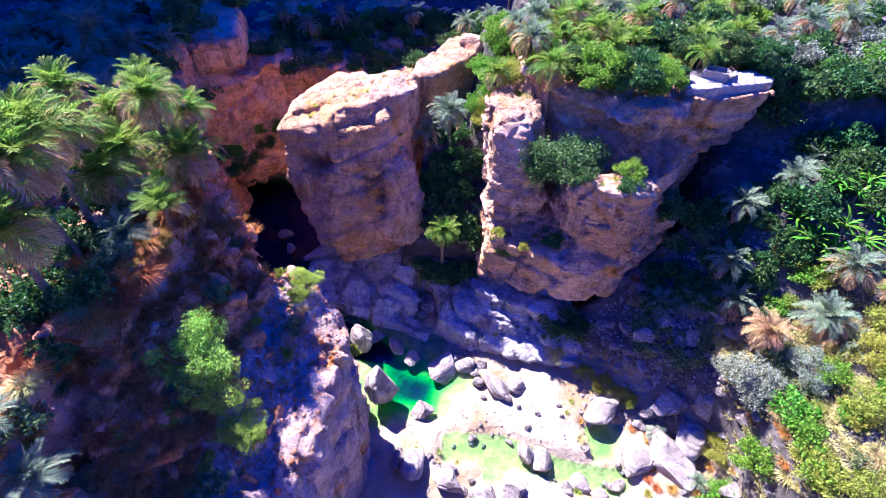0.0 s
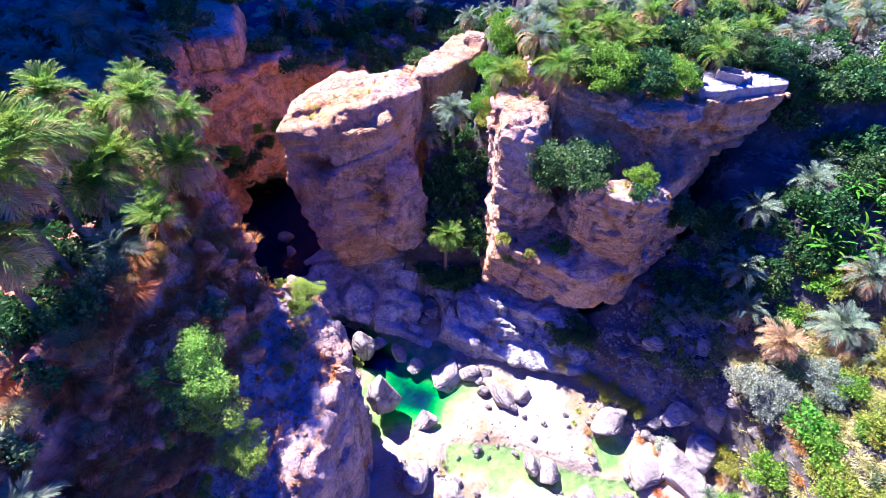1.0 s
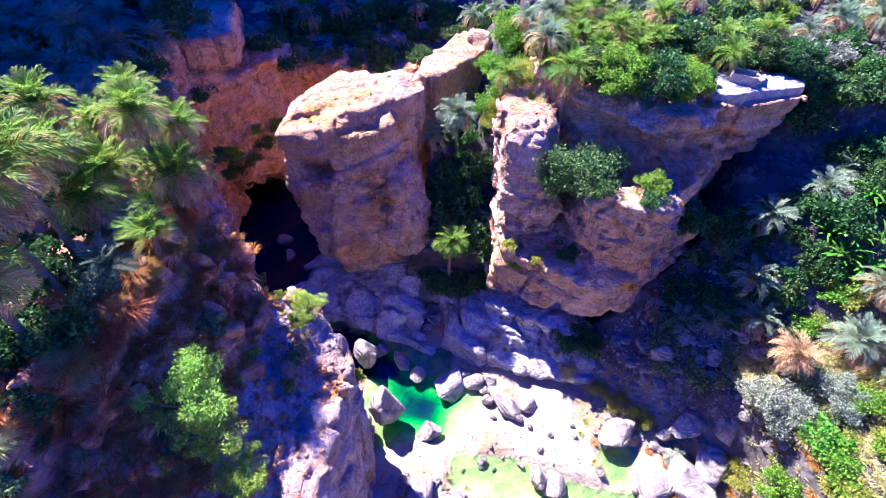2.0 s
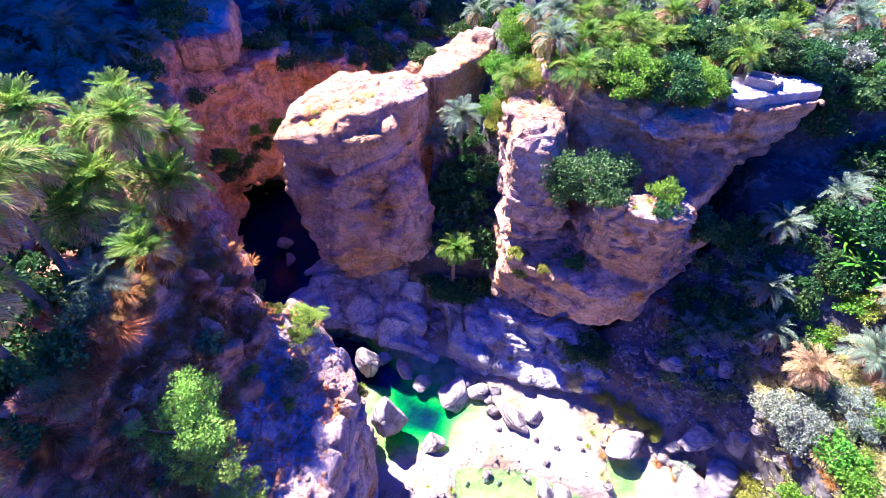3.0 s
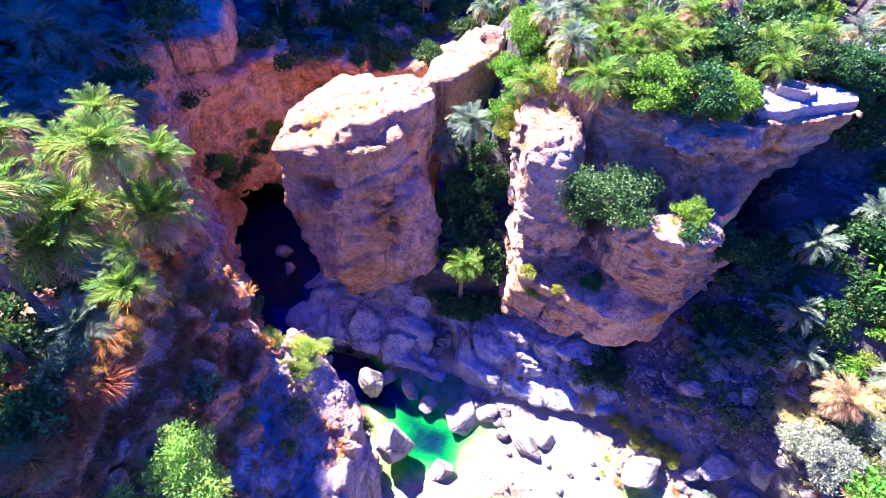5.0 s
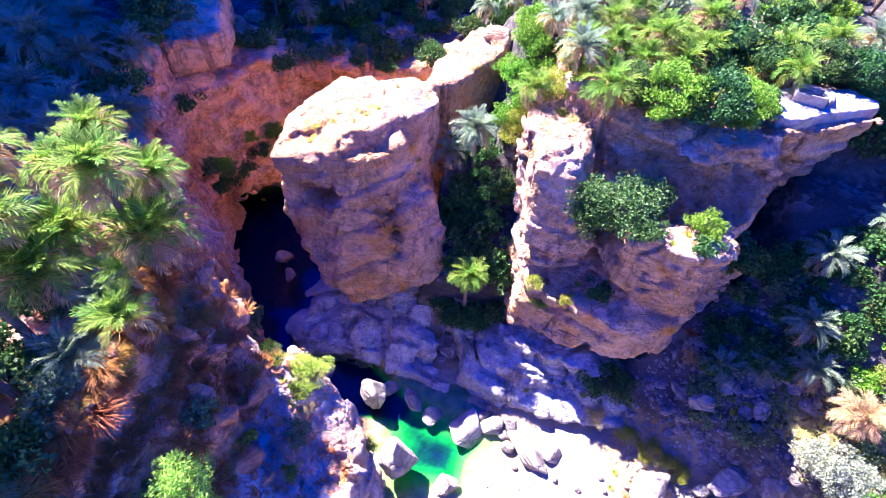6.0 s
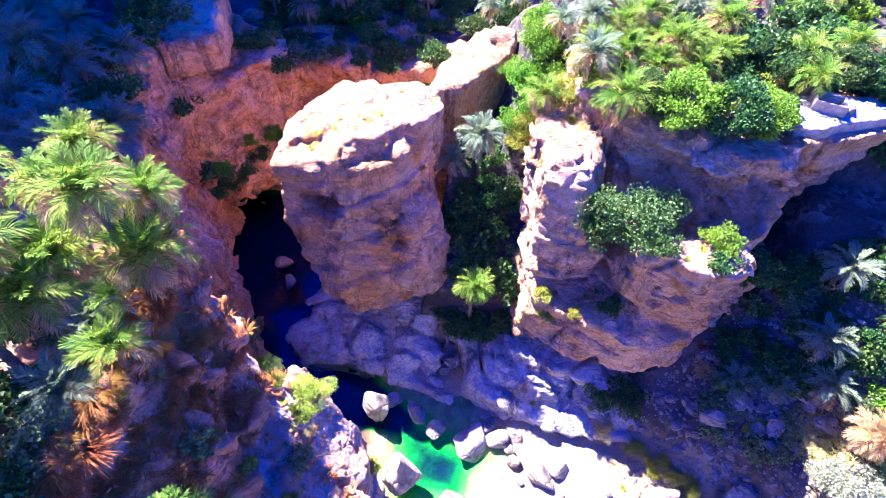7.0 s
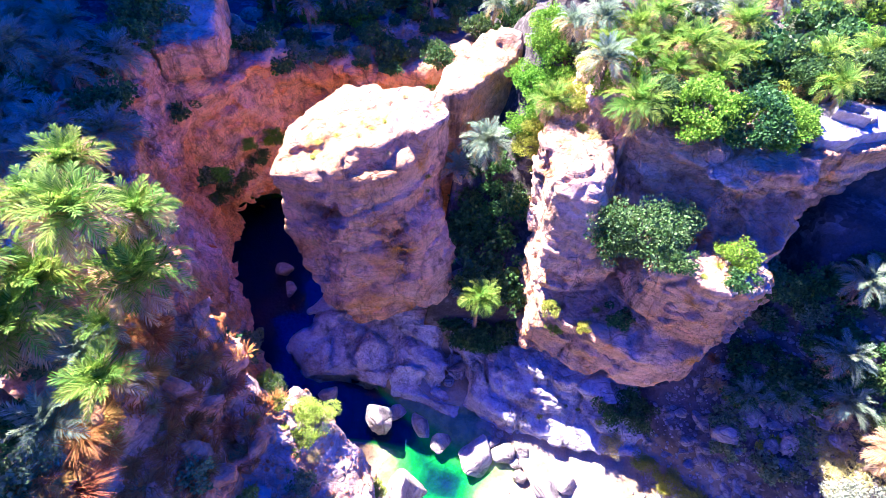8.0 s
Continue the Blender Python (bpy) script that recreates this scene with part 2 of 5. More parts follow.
def ground_material():
    m, t, b = material("wadi ground")
    v = place(t)
    broad = noisy(t, v, 0.12, 6, 0.65, 0.4)
    col = mixed(t, ramp(t, broad, [(0.36, (0, 0, 0)), (0.62, (1, 1, 1))]), (0.05, 0.043, 0.038), (0.13, 0.11, 0.1))
    stones = node(t, "ShaderNodeTexVoronoi", Scale=1.7)
    warp = mixed(t, 0.12, v, noisy(t, v, 1.3, 3), "ADD")
    t.links.new(warp, stones.inputs["Vector"])
    sep = t.nodes.new("ShaderNodeSeparateColor")
    t.links.new(stones.outputs["Color"], sep.inputs[0])
    patch = ramp(t, noisy(t, v, 0.35, 4), [(0.45, (0, 0, 0)), (0.6, (0.5, 0.5, 0.5))])
    col = mixed(t, patch, col, ramp(t, sep.outputs[0], [(0.1, (0.06, 0.05, 0.045)), (0.6, (0.22, 0.19, 0.165)), (0.95, (0.34, 0.31, 0.28))]))
    grain = noisy(t, v, 4.0, 10, 0.78)
    col = mixed(t, 0.6, col, ramp(t, grain, [(0.3, (0.25,) * 3), (0.7, (1.3,) * 3)]), "MULTIPLY")
    # white gravel low in the wadi
    sx = t.nodes.new("ShaderNodeSeparateXYZ")
    t.links.new(v, sx.inputs[0])
    low = node(t, "ShaderNodeMapRange", From_Min=4.5, From_Max=1.8)
    t.links.new(sx.outputs["Z"], low.inputs["Value"])
    gravel = mixed(t, 0.6, ramp(t, broad, [(0.38, (0.33, 0.22, 0.11)), (0.6, (0.45, 0.36, 0.25))]), ramp(t, grain, [(0.3, (0.5,) * 3), (0.65, (1.15,) * 3)]), "MULTIPLY")
    col = mixed(t, low.outputs[0], col, gravel)
    # pool bed: sand in the shallows, algae, then deep shaded water's navy painted in
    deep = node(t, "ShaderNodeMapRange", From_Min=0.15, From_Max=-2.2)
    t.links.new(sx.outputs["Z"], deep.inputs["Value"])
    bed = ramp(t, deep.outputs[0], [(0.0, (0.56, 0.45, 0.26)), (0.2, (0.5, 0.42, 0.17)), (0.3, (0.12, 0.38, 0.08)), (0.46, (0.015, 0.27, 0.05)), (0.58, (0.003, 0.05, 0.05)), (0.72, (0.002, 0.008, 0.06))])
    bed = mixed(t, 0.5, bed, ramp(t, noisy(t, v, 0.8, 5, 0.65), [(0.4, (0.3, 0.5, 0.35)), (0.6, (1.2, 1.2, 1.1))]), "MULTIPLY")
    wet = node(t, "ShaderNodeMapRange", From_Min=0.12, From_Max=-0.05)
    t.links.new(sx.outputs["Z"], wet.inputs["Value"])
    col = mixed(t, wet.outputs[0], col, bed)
    t.links.new(col, b.inputs["Base Color"])
    b.inputs["Roughness"].default_value = 0.95
    b.inputs["Specular IOR Level"].default_value = 0.1
    bumped(t, b, [(stones.outputs["Distance"], 0.35, 0.25), (grain, 0.8, 0.15), (noisy(t, v, 0.8, 6, 0.65), 0.6, 0.4)])
    return m


GROUND = ground_material()


def water_material():
    m, t, b = material("clear water")
    t.nodes.remove(b)
    out = t.nodes["Material Output"]
    clear = node(t, "ShaderNodeBsdfTransparent", Color=(0.72, 0.92, 0.8, 1))
    gloss = node(t, "ShaderNodeBsdfGlossy", Roughness=0.03)
    rim = node(t, "ShaderNodeFresnel", IOR=1.33)
    mix = t.nodes.new("ShaderNodeMixShader")
    ripples = node(t, "ShaderNodeBump", Strength=0.12, Distance=0.05)
    t.links.new(noisy(t, place(t), 2.2, 4, 0.6), ripples.inputs["Height"])
    t.links.new(ripples.outputs[0], gloss.inputs["Normal"])
    t.links.new(ripples.outputs[0], rim.inputs["Normal"])
    t.links.new(rim.outputs[0], mix.inputs[0])
    t.links.new(clear.outputs[0], mix.inputs[1])
    t.links.new(gloss.outputs[0], mix.inputs[2])
    t.links.new(mix.outputs[0], out.inputs["Surface"])
    return m


WATER = water_material()

# ---- the large structure ----
def prm(pts, z0, z1, **more):
    return dict(pts=pts, z0=z0, z1=z1, **more)


def setting(name, me, mat, label, category="cliff"):
    me.materials.append(mat)
    return tagged(new(name, me), label, category, kind="structure")


# the split rock tower and the fin behind it
tower = rock_mass("rock_tower", (-27, 40, 2), (2, 70, 31), 0.22, [
    prm([(-21.5, 50.5), (-15, 48.6), (-10.5, 49.2), (-7.5, 51), (-5.5, 55), (-5, 61), (-9, 64), (-17, 64), (-22, 58)], 5, 25.0, lean=(0, 0.3), at=20, grad=(0.03, 0.06)),
    prm([(-10, 47.2), (-6, 47), (-3.6, 49.6), (-4.5, 54), (-8, 55), (-10.5, 52)], 9.3, 20.5, lean=(-0.1, 0.3), at=12),
    prm([(-10.6, 57), (-7.6, 54.4), (-4.8, 57.5), (-5.3, 62.5), (-10, 63)], 19, 26.7, edge=0.8),
    prm([(-20, 54), (-15, 51.4), (-11, 52.6), (-8.5, 58), (-10, 63), (-17, 63.5), (-20.5, 59)], 19, 26.1, grad=(0.05, 0.04), edge=1.6),
], cuts=[((-18.5, 45.7, 12.4), (-0.8, -0.1, -0.62)), ((-11.5, 45, 7.0), (0.22, -0.45, -0.86))],
    holes=[((-11.2, 47.2, 17.6), (2.0, 1.6, 1.2)), ((-8.6, 46.8, 16.0), (1.0, 2.6, 5.0)), ((-12.6, 47.6, 19.4), (2.6, 1.5, 0.8)), ((-15.5, 47.6, 22.2), (2.2, 1.4, 0.6)), ((-17.5, 49.0, 20.2), (1.6, 1.4, 0.6)), ((-8.8, 46.0, 9.0), (1.6, 1.6, 1.4))],
    amp=0.55, strata=0.5, crack=0.25, block=0.14, tilt=(-0.35, 0.0), bed=2.1)
setting("rock_tower", tower, ROCK_PALE, "tall pale limestone tower with orange stained face")
fin = rock_mass("rock_fin", (-10, 58, 2), (8, 82, 31), 0.3, [
    prm([(-7, 63), (-3.5, 63.5), (3.2, 72.5), (3.8, 76), (0, 78.5), (-6, 69)], 4, 26, lean=(-0.05, 0.05), at=26, grad=(0, 0.03), edge=0.8),
    prm([(0.5, 75), (3.6, 74.2), (3.9, 77), (1, 78.3)], 20, 27.2, edge=0.6),
], amp=0.35, strata=0.14, crack=0.2, block=0.08, bed=1.6)
setting("rock_fin", fin, ROCK_PALE, "long pale rock fin behind the tower")

# the cliff with the terrace
cliff = rock_mass("terrace_cliff", (0, 34, 5), (44, 68, 34), 0.25, [
    prm([(5.4, 45.8), (8.5, 44.5), (11, 46), (11, 58), (5.6, 58), (4.3, 52)], 9.4, 27.8, lean=(0, 0.25), at=17),
    prm([(5, 43.6), (10, 41), (14.5, 39), (18.5, 39), (22, 41.5), (28, 46), (30, 60), (6, 60)], 8.8, 16.5, grad=(0.14, 0.2), at=10),
    prm([(13.5, 42.5), (16, 40.8), (20.5, 40.3), (23, 43), (25, 50), (14, 50)], 9, 23.0, at=20, lean=(0, 0.05)),
    prm([(14.8, 41.6), (16.5, 39.7), (20.5, 39.4), (22.8, 41.6), (22, 44.5), (15.5, 44.5)], 22.5, 25.0, edge=0.7),
    prm([(17, 47.6), (21, 46.4), (24.5, 46.3), (26.5, 48.6), (24, 51), (17, 51)], 28.9, 30.4, edge=0.3),
    prm([(9, 56), (11.5, 51.5), (16, 49.6), (20, 47.4), (23, 47), (26, 49), (30, 50.8), (36, 52.4), (38.3, 54.5), (36, 60), (34, 66), (8, 66), (7.5, 60)], 22.5, 31.1, at=30, flare=0.3, edge=0.6, foot=1.5),
    prm([(9, 57), (14, 51.5), (24, 51), (28, 53), (32, 57), (34, 66), (8, 66)], 6, 29),
    prm([(21, 43), (24.5, 45.4), (27.5, 49.5), (31, 53), (34, 60), (20, 60)], 8, 25.5, at=18, flare=0.06),
    prm([(36, 51.4), (38.4, 50.6), (40, 52.4), (39, 56), (35, 56)], 12, 22.6, at=20, flare=0.05),
], holes=[((15.6, 46.4, 26.2), (6.0, 4.6, 3.6)), ((12.5, 47.5, 25.0), (3.2, 3.6, 5.0)), ((9.6, 42.2, 16.6), (3.6, 2.6, 1.6)), ((21.2, 46.0, 26.0), (4.2, 4.0, 2.9)), ((27, 47.4, 20.5), (3, 2, 1.6)), ((8, 44.0, 22.0), (1.6, 1.2, 1.0)), ((23.5, 42.6, 17.5), (2.2, 1.4, 1.2)), ((18.3, 39.0, 21.0), (3.4, 1.8, 1.5)), ((11.5, 44, 20.4), (2, 2, 1.2))],
    amp=0.65, strata=0.5, crack=0.5, block=0.24, tilt=(0.12, -0.05), bed=0.95)
setting("terrace_cliff", cliff, ROCK_PALE, "layered pale limestone cliff with overhangs and a flat top")

# the near promontory
promontory = rock_mass("near_promontory", (-62, -6, -3), (-4, 66, 36), 0.34, [
    prm([(-22.5, -10), (-23, 14), (-21.8, 20), (-21, 26), (-21, 32), (-23, 36), (-28, 43), (-34, 52), (-37, 60), (-40, 72), (-70, 72), (-70, -10)], 2, 28.3, flare=-0.1, at=25),
    prm([(-14, -10), (-14, 14), (-14.5, 22), (-15.5, 28), (-18, 31.5), (-21, 35), (-21.8, 36), (-21.8, -10)], -3, 21.6, grad=(-1.05, 0.12), edge=1.5),
    prm([(-14, -10), (-13, 14), (-12.5, 22), (-13.5, 27), (-17, 31), (-21, 36), (-30, 46), (-32, -10)], -3, 20.0, grad=(-0.35, 0), flare=-0.06, at=12),
], amp=1.0, strata=0.6, crack=0.7, block=0.6, tilt=(0.55, 0.35), bed=1.5)
setting("near_promontory", promontory, ROCK_RED, "rugged reddish limestone promontory with dry scrub")

rim_rock = rock_mass("promontory_rim", (-24, -6, -3), (-4, 40, 24), 0.3, [
    prm([(-10, -10), (-8.8, 14), (-7.6, 20), (-7.8, 24), (-9.0, 27.4), (-12.4, 30.8), (-17, 32.2), (-20, 35), (-20, -10)], -3, 18.4, grad=(-0.42, 0), flare=-0.06, at=12),
    prm([(-9.6, 15), (-8.4, 20), (-8.8, 24), (-10.4, 26.6), (-11.2, 26), (-10.2, 20), (-10.4, 15)], 8, 17.0, edge=0.4),
], amp=0.6, strata=0.4, crack=0.55, block=0.3, tilt=(0.9, 0.5), bed=1.1)
setting("promontory_rim", rim_rock, ROCK_RIM, "pale cracked limestone rim dropping to the pool")

# the far canyon walls
walls = rock_mass("canyon_wall", (-62, 44, -3), (20, 112, 34), 0.42, [
    prm([(-38, 57), (-36.5, 63), (-32, 69), (-28, 75.5), (-24, 80), (-60, 100), (-70, 58)], -3, 23.6, flare=-0.12, at=14, grad=(-0.12, 0)),
    prm([(-30, 76), (-24, 79), (-16, 78.5), (-8, 81), (0, 85), (10, 90), (10, 130), (-60, 130)], -3, 20, flare=-0.12, at=12, grad=(0, 0.05)),
], holes=[((-41, 57, 0), (9, 8, 9)), ((-37, 60, 0), (7, 7, 8.2)), ((-35.5, 66.5, 0), (7.5, 6, 7.6)), ((-29, 75, 0), (8, 6, 7.6)), ((-17, 80, 0), (8, 5, 6))], amp=1.25, strata=0.8, crack=0.7, block=0.45, tilt=(-0.25, 0.0), bed=1.8, blend=0.6)
setting("canyon_wall", walls, ROCK_WALL, "orange and red canyon wall over dark water")
slab = rock_mass("leaning_block", (-52, 62, 16), (-28, 92, 36), 0.35, [
    prm([(-37.6, 66.0), (-31.6, 68.6), (-36.5, 83), (-50, 86), (-49, 77)], 23.6, 28.8, grad=(0, 0.1), edge=0.7),
], amp=0.5, strata=0.1, crack=0.2, block=0.15)
slab.materials.append(ROCK_WALL)
tagged(new("leaning_block", slab), "huge squared limestone block on the canyon rim", "boulder")

# the smooth shelf by the pool
shelf = rock_mass("rock_shelf", (-27, 29, -3), (24, 56, 14), 0.26, [
    prm([(-23, 44.5), (-20, 41.6), (-16.3, 42.2), (-12.7, 41.5), (-10.5, 40.9), (-6, 41.2), (-3.4, 41.8), (-4, 52), (-18, 53)], -3, 3.6, grad=(0.08, 0.5), edge=1.8),
    prm([(-9.5, 40.2), (-6, 39.8), (-2, 38.2), (-1.4, 39.2), (-4, 40.8), (-9, 41.6)], -3, 0.8, edge=0.4),
    prm([(-1, 39.4), (2, 37.4), (8, 35), (13, 33.6), (17.5, 32.8), (20.5, 36), (12, 40), (3, 42), (-1, 42)], -3, 3.3, grad=(0.02, 0.45), edge=0.7),
    prm([(3, 40.4), (9, 37.6), (14, 35.8), (19, 35.2), (21, 41), (9, 44), (4, 44)], -3, 4.9, grad=(0.05, 0.5), edge=0.7),
    prm([(4.6, 42), (9, 40), (14, 38.6), (18, 38.5), (18, 45), (5, 46)], -3, 6.7, grad=(0, 0.25), edge=0.7),
    prm([(-3, 43), (1, 41), (5, 42), (5, 47), (-3, 47)], -3, 5.6, grad=(0, 0.5), edge=0.7),
], amp=0.22, strata=0.5, crack=0.95, block=0.26, tilt=(0.2, 0.25), bed=1.1, blend=0.35, holes=[((-10.7, 42.9, 2.5), (1.4, 2.0, 1.15)), ((15, 31.8, 0.3), (5.5, 2.6, 1.8)), ((8, 34.2, 0.2), (4.5, 1.4, 1.0)), ((-2.2, 42, 2.4), (0.6, 3, 3))])
setting("rock_shelf", shelf, ROCK_GREY, "smooth water-worn limestone shelf above the pool")


def height(x, y):
    """The open ground: wadi floor, slopes, plateaus."""
    n1, n2 = fbm(x, y, 0 * x, 7.0, 4), fbm(x, y, 0 * x + 9, 1.6, 3)
    floor = 0.55 + 0.45 * n1 + 0.12 * n2
    pool = poly_sd(x, y, [(-13, 42), (-5, 42), (0, 38.5), (6, 34.5), (9, 31), (4.5, 28.5), (4, 24.5), (0, 23.5), (-3.5, 23.5), (-9, 22), (-12, 30)])
    floor = floor - (floor + 1.9 + 0.5 * n1) * smoothstep(1.5, -11, pool)
    canyon = poly_sd(x, y, [(-8, 36), (-16, 36), (-22, 39), (-28, 45), (-33, 52), (-44, 56), (-44, 68), (-28, 74), (-8, 76), (-8, 70), (-20, 68), (-22, 56), (-14, 42)])
    floor = floor - (floor + 2) * smoothstep(2.5, 0, canyon)
    stream = np.abs(y - (22.6 - 0.06 * (x - 4) + 1.1 * np.sin(x * 0.25))) - 1.6
    stream = np.maximum(stream, np.maximum(1 - x, x - 22))
    floor = floor - (floor + 0.35) * smoothstep(1.2, -0.8, stream)
    side = poly_sd(x, y, [(17.5, 27), (22.5, 27.5), (21, 23), (18, 22.5)])
    floor = floor - (floor + 0.4) * smoothstep(0.8, -1.0, side)
    rise = 9.2 + 0.55 * (x - 29) + 0.62 * np.maximum(y - 35, -2) + 0.8 * n1 + 0.25 * n2
    rise = np.minimum(rise, 23 + 0.12 * (x - 40))
    bank = poly_sd(x, y, [(17, 34), (22, 31.5), (27, 28.5), (30.5, 24), (31.5, 18), (30, -40), (400, -40), (400, 120), (40, 120), (30, 50), (16, 42)])
    z = floor + (rise - floor) * smoothstep(0.8, -3.5, bank)
    gap = np.minimum(8.5 + 0.45 * (y - 45) + 0.6 * np.maximum(y - 54, 0), 19) + smoothstep(1, 6, x) * np.clip(y - 60, 0, 12) * 0.8 + 0.8 * n1
    z = z + (np.minimum(gap, 28) - z) * smoothstep(0.5, -1.5, poly_sd(x, y, [(-7, 46), (7, 46), (10, 80), (2, 90), (-2, 76), (-5, 60)]))
    top = 30 + 0.6 * n1 + 0.03 * (y - 60)
    z = z + (top - z) * smoothstep(1, -4, poly_sd(x, y, [(9, 58), (14, 52), (34, 56), (38, 55.5), (42, 53), (48, 52), (60, 52), (400, 50), (400, 400), (12, 400), (6, 74)]))
    back = 19 + 0.9 * n1 + 0.06 * (y - 80)
    z = z + (back - z) * smoothstep(0, -3, poly_sd(x, y, [(-60, 84), (-26, 83), (-16, 82), (2, 90), (14, 92), (14, 400), (-400, 400), (-400, 84)]))
    left = 26.5 + 0.9 * n1 + 0.02 * (-40 - x)
    z = z + (left - z) * smoothstep(0, -3, poly_sd(x, y, [(-26, -40), (-26, 36), (-32, 46), (-43, 58), (-42, 66), (-38, 74), (-36, 84), (-400, 110), (-400, -40)]))
    # unseen ridge past the view, heights set to shade the left grove and canyon
    shade_ridge = 72.5 + 0.8 * np.maximum(-48 - x, 0) + 1.3 * np.maximum(-91 - x, 0) - 0.7 * np.maximum(x + 48, 0) + 3 * fbm(x, y, 0 * x, 30, 4)
    shade_ridge = np.clip(26 + 1.2 * (shade_ridge - 26), 36, 175)
    z = z + np.maximum(shade_ridge - z, 0) * smoothstep(116, 125, y)
    hills = 45 + 18 * fbm(x, y, 0 * x + 3, 60, 4)
    return z + np.maximum(hills - z, 0) * smoothstep(5, 60, np.maximum(np.abs(x) - 85, -y - 40))


def axis(lo, hi, step, far):
    core = np.arange(lo, hi + step, step)
    out, s, v = [], step, 0.0
    while v < far:
        s *= 1.25
        v += s
        out.append(v)
    return np.concatenate([lo - np.array(out[::-1]), core, core[-1] + np.array(out)])


gx, gy = axis(-48, 52, 0.4, 900), axis(2, 112, 0.4, 900)
mx, my = np.meshgrid(gx, gy, indexing="ij")
mz = height(mx, my)
nxg, nyg = mx.shape
gid = np.arange(nxg * nyg).reshape(nxg, nyg)
gquads = np.stack([gid[:-1, :-1], gid[1:, :-1], gid[1:, 1:], gid[:-1, 1:]], -1).reshape(-1, 4)
gverts = np.stack([mx, my, mz], -1).reshape(-1, 3)
remember(gverts, gquads)
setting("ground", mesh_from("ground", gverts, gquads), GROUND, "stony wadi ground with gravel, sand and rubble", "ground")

wbm = bmesh.new()
for corner in ((-60, 8, 0), (34, 8, 0), (34, 95, 0), (-60, 95, 0)):
    wbm.verts.new(corner)
wbm.faces.new(wbm.verts)
wme = bpy.data.meshes.new("water")
wbm.to_mesh(wme)
setting("water", wme, WATER, "clear still pool, green in the sun and dark in shade", "water")

paving = rock_mass("terrace_paving", (22, 47, 28), (41, 60, 34), 0.16, [
    prm([(25.8, 50.6), (28, 50.6), (30.8, 52), (34, 52.8), (36.4, 53.4), (37.2, 54.8), (35.6, 56.8), (31, 57.2), (27, 55.4), (25.4, 53.2)], 29.8, 31.75, edge=0.15, foot=0.3),
], amp=0.16, strata=0.05, crack=0.05, block=0.14)

# ---- plant kit ----
from mathutils.bvhtree import BVHTree

SOLID = BVHTree.FromPolygons(np.concatenate(SOLID_V).tolist(), np.concatenate(SOLID_F).tolist())


def top(x, y, below=200.0):
    hit = SOLID.ray_cast(Vector((x, y, below)), Vector((0, 0, -1)))
    return hit[0].z if hit[0] else 0.0


def part(name, me, mat, parent, label=""):
    """A mesh object under a thing or a part."""
    if mat and not me.materials:
        me.materials.append(mat)
    ob = new(name, me)
    ob.parent = parent
    if label:
        ob["label"] = label
    return ob


def leaf_material(name, low, high, through=0.35, gloss=0.35, dry=None):
    m, t, b = material(name)
    info = t.nodes.new("ShaderNodeObjectInfo")
    geo = t.nodes.new("ShaderNodeNewGeometry")
    col = ramp(t, geo.outputs["Random Per Island"], [(0.0, low), (1.0, high)])
    hue = node(t, "ShaderNodeHueSaturation")
    shift = node(t, "ShaderNodeMapRange", To_Min=0.47, To_Max=0.525)
    bright = node(t, "ShaderNodeMapRange", To_Min=0.75, To_Max=1.25)
    t.links.new(info.outputs["Random"], shift.inputs["Value"])
    t.links.new(shift.outputs[0], hue.inputs["Hue"])
    t.links.new(noisy(t, place(t), 0.6, 3), bright.inputs["Value"])
    t.links.new(bright.outputs[0], hue.inputs["Value"])
    t.links.new(col, hue.inputs["Color"])
    col = hue.outputs[0]
    if dry:
        col = mixed(t, ramp(t, noisy(t, place(t), 0.9, 4), [(0.52, (0, 0, 0)), (0.68, (1, 1, 1))]), col, dry)
    t.links.new(col, b.inputs["Base Color"])
    b.inputs["Roughness"].default_value = gloss + 0.1
    b.inputs["Specular IOR Level"].default_value = 0.18
    glow = t.nodes.new("ShaderNodeBsdfTranslucent")
    t.links.new(col, glow.inputs["Color"])
    mix = node(t, "ShaderNodeMixShader", Fac=through)
    out = t.nodes["Material Output"]
    t.links.new(b.outputs[0], mix.inputs[1])
    t.links.new(glow.outputs[0], mix.inputs[2])
    t.links.new(mix.outputs[0], out.inputs["Surface"])
    return m


PALM_GREEN = leaf_material("green palm leaf", (0.07, 0.2, 0.012), (0.36, 0.5, 0.08), 0.5, 0.5)
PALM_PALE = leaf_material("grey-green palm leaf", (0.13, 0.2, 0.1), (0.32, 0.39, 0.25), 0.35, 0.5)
PALM_DRY = leaf_material("dry palm leaf", (0.44, 0.26, 0.1), (0.66, 0.5, 0.26), 0.45, 0.6)
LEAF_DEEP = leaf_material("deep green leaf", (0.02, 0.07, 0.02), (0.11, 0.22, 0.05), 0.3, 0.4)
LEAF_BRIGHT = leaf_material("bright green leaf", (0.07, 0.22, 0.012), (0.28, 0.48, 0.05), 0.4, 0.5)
LEAF_FEATHER = leaf_material("feathery leaf", (0.26, 0.42, 0.03), (0.5, 0.66, 0.13), 0.45, 0.6)
LEAF_ALCOVE = leaf_material("alcove leaf", (0.04, 0.12, 0.02), (0.17, 0.26, 0.09), 0.3, 0.5)
LEAF_LIME = leaf_material("yellow-green leaf", (0.2, 0.26, 0.02), (0.44, 0.46, 0.08), 0.4, 0.55)
LEAF_SILVER = leaf_material("silvery leaf", (0.16, 0.2, 0.11), (0.38, 0.41, 0.3), 0.2, 0.6)
LEAF_GREY = leaf_material("grey-green leaf", (0.08, 0.14, 0.04), (0.28, 0.34, 0.15), 0.25, 0.6)
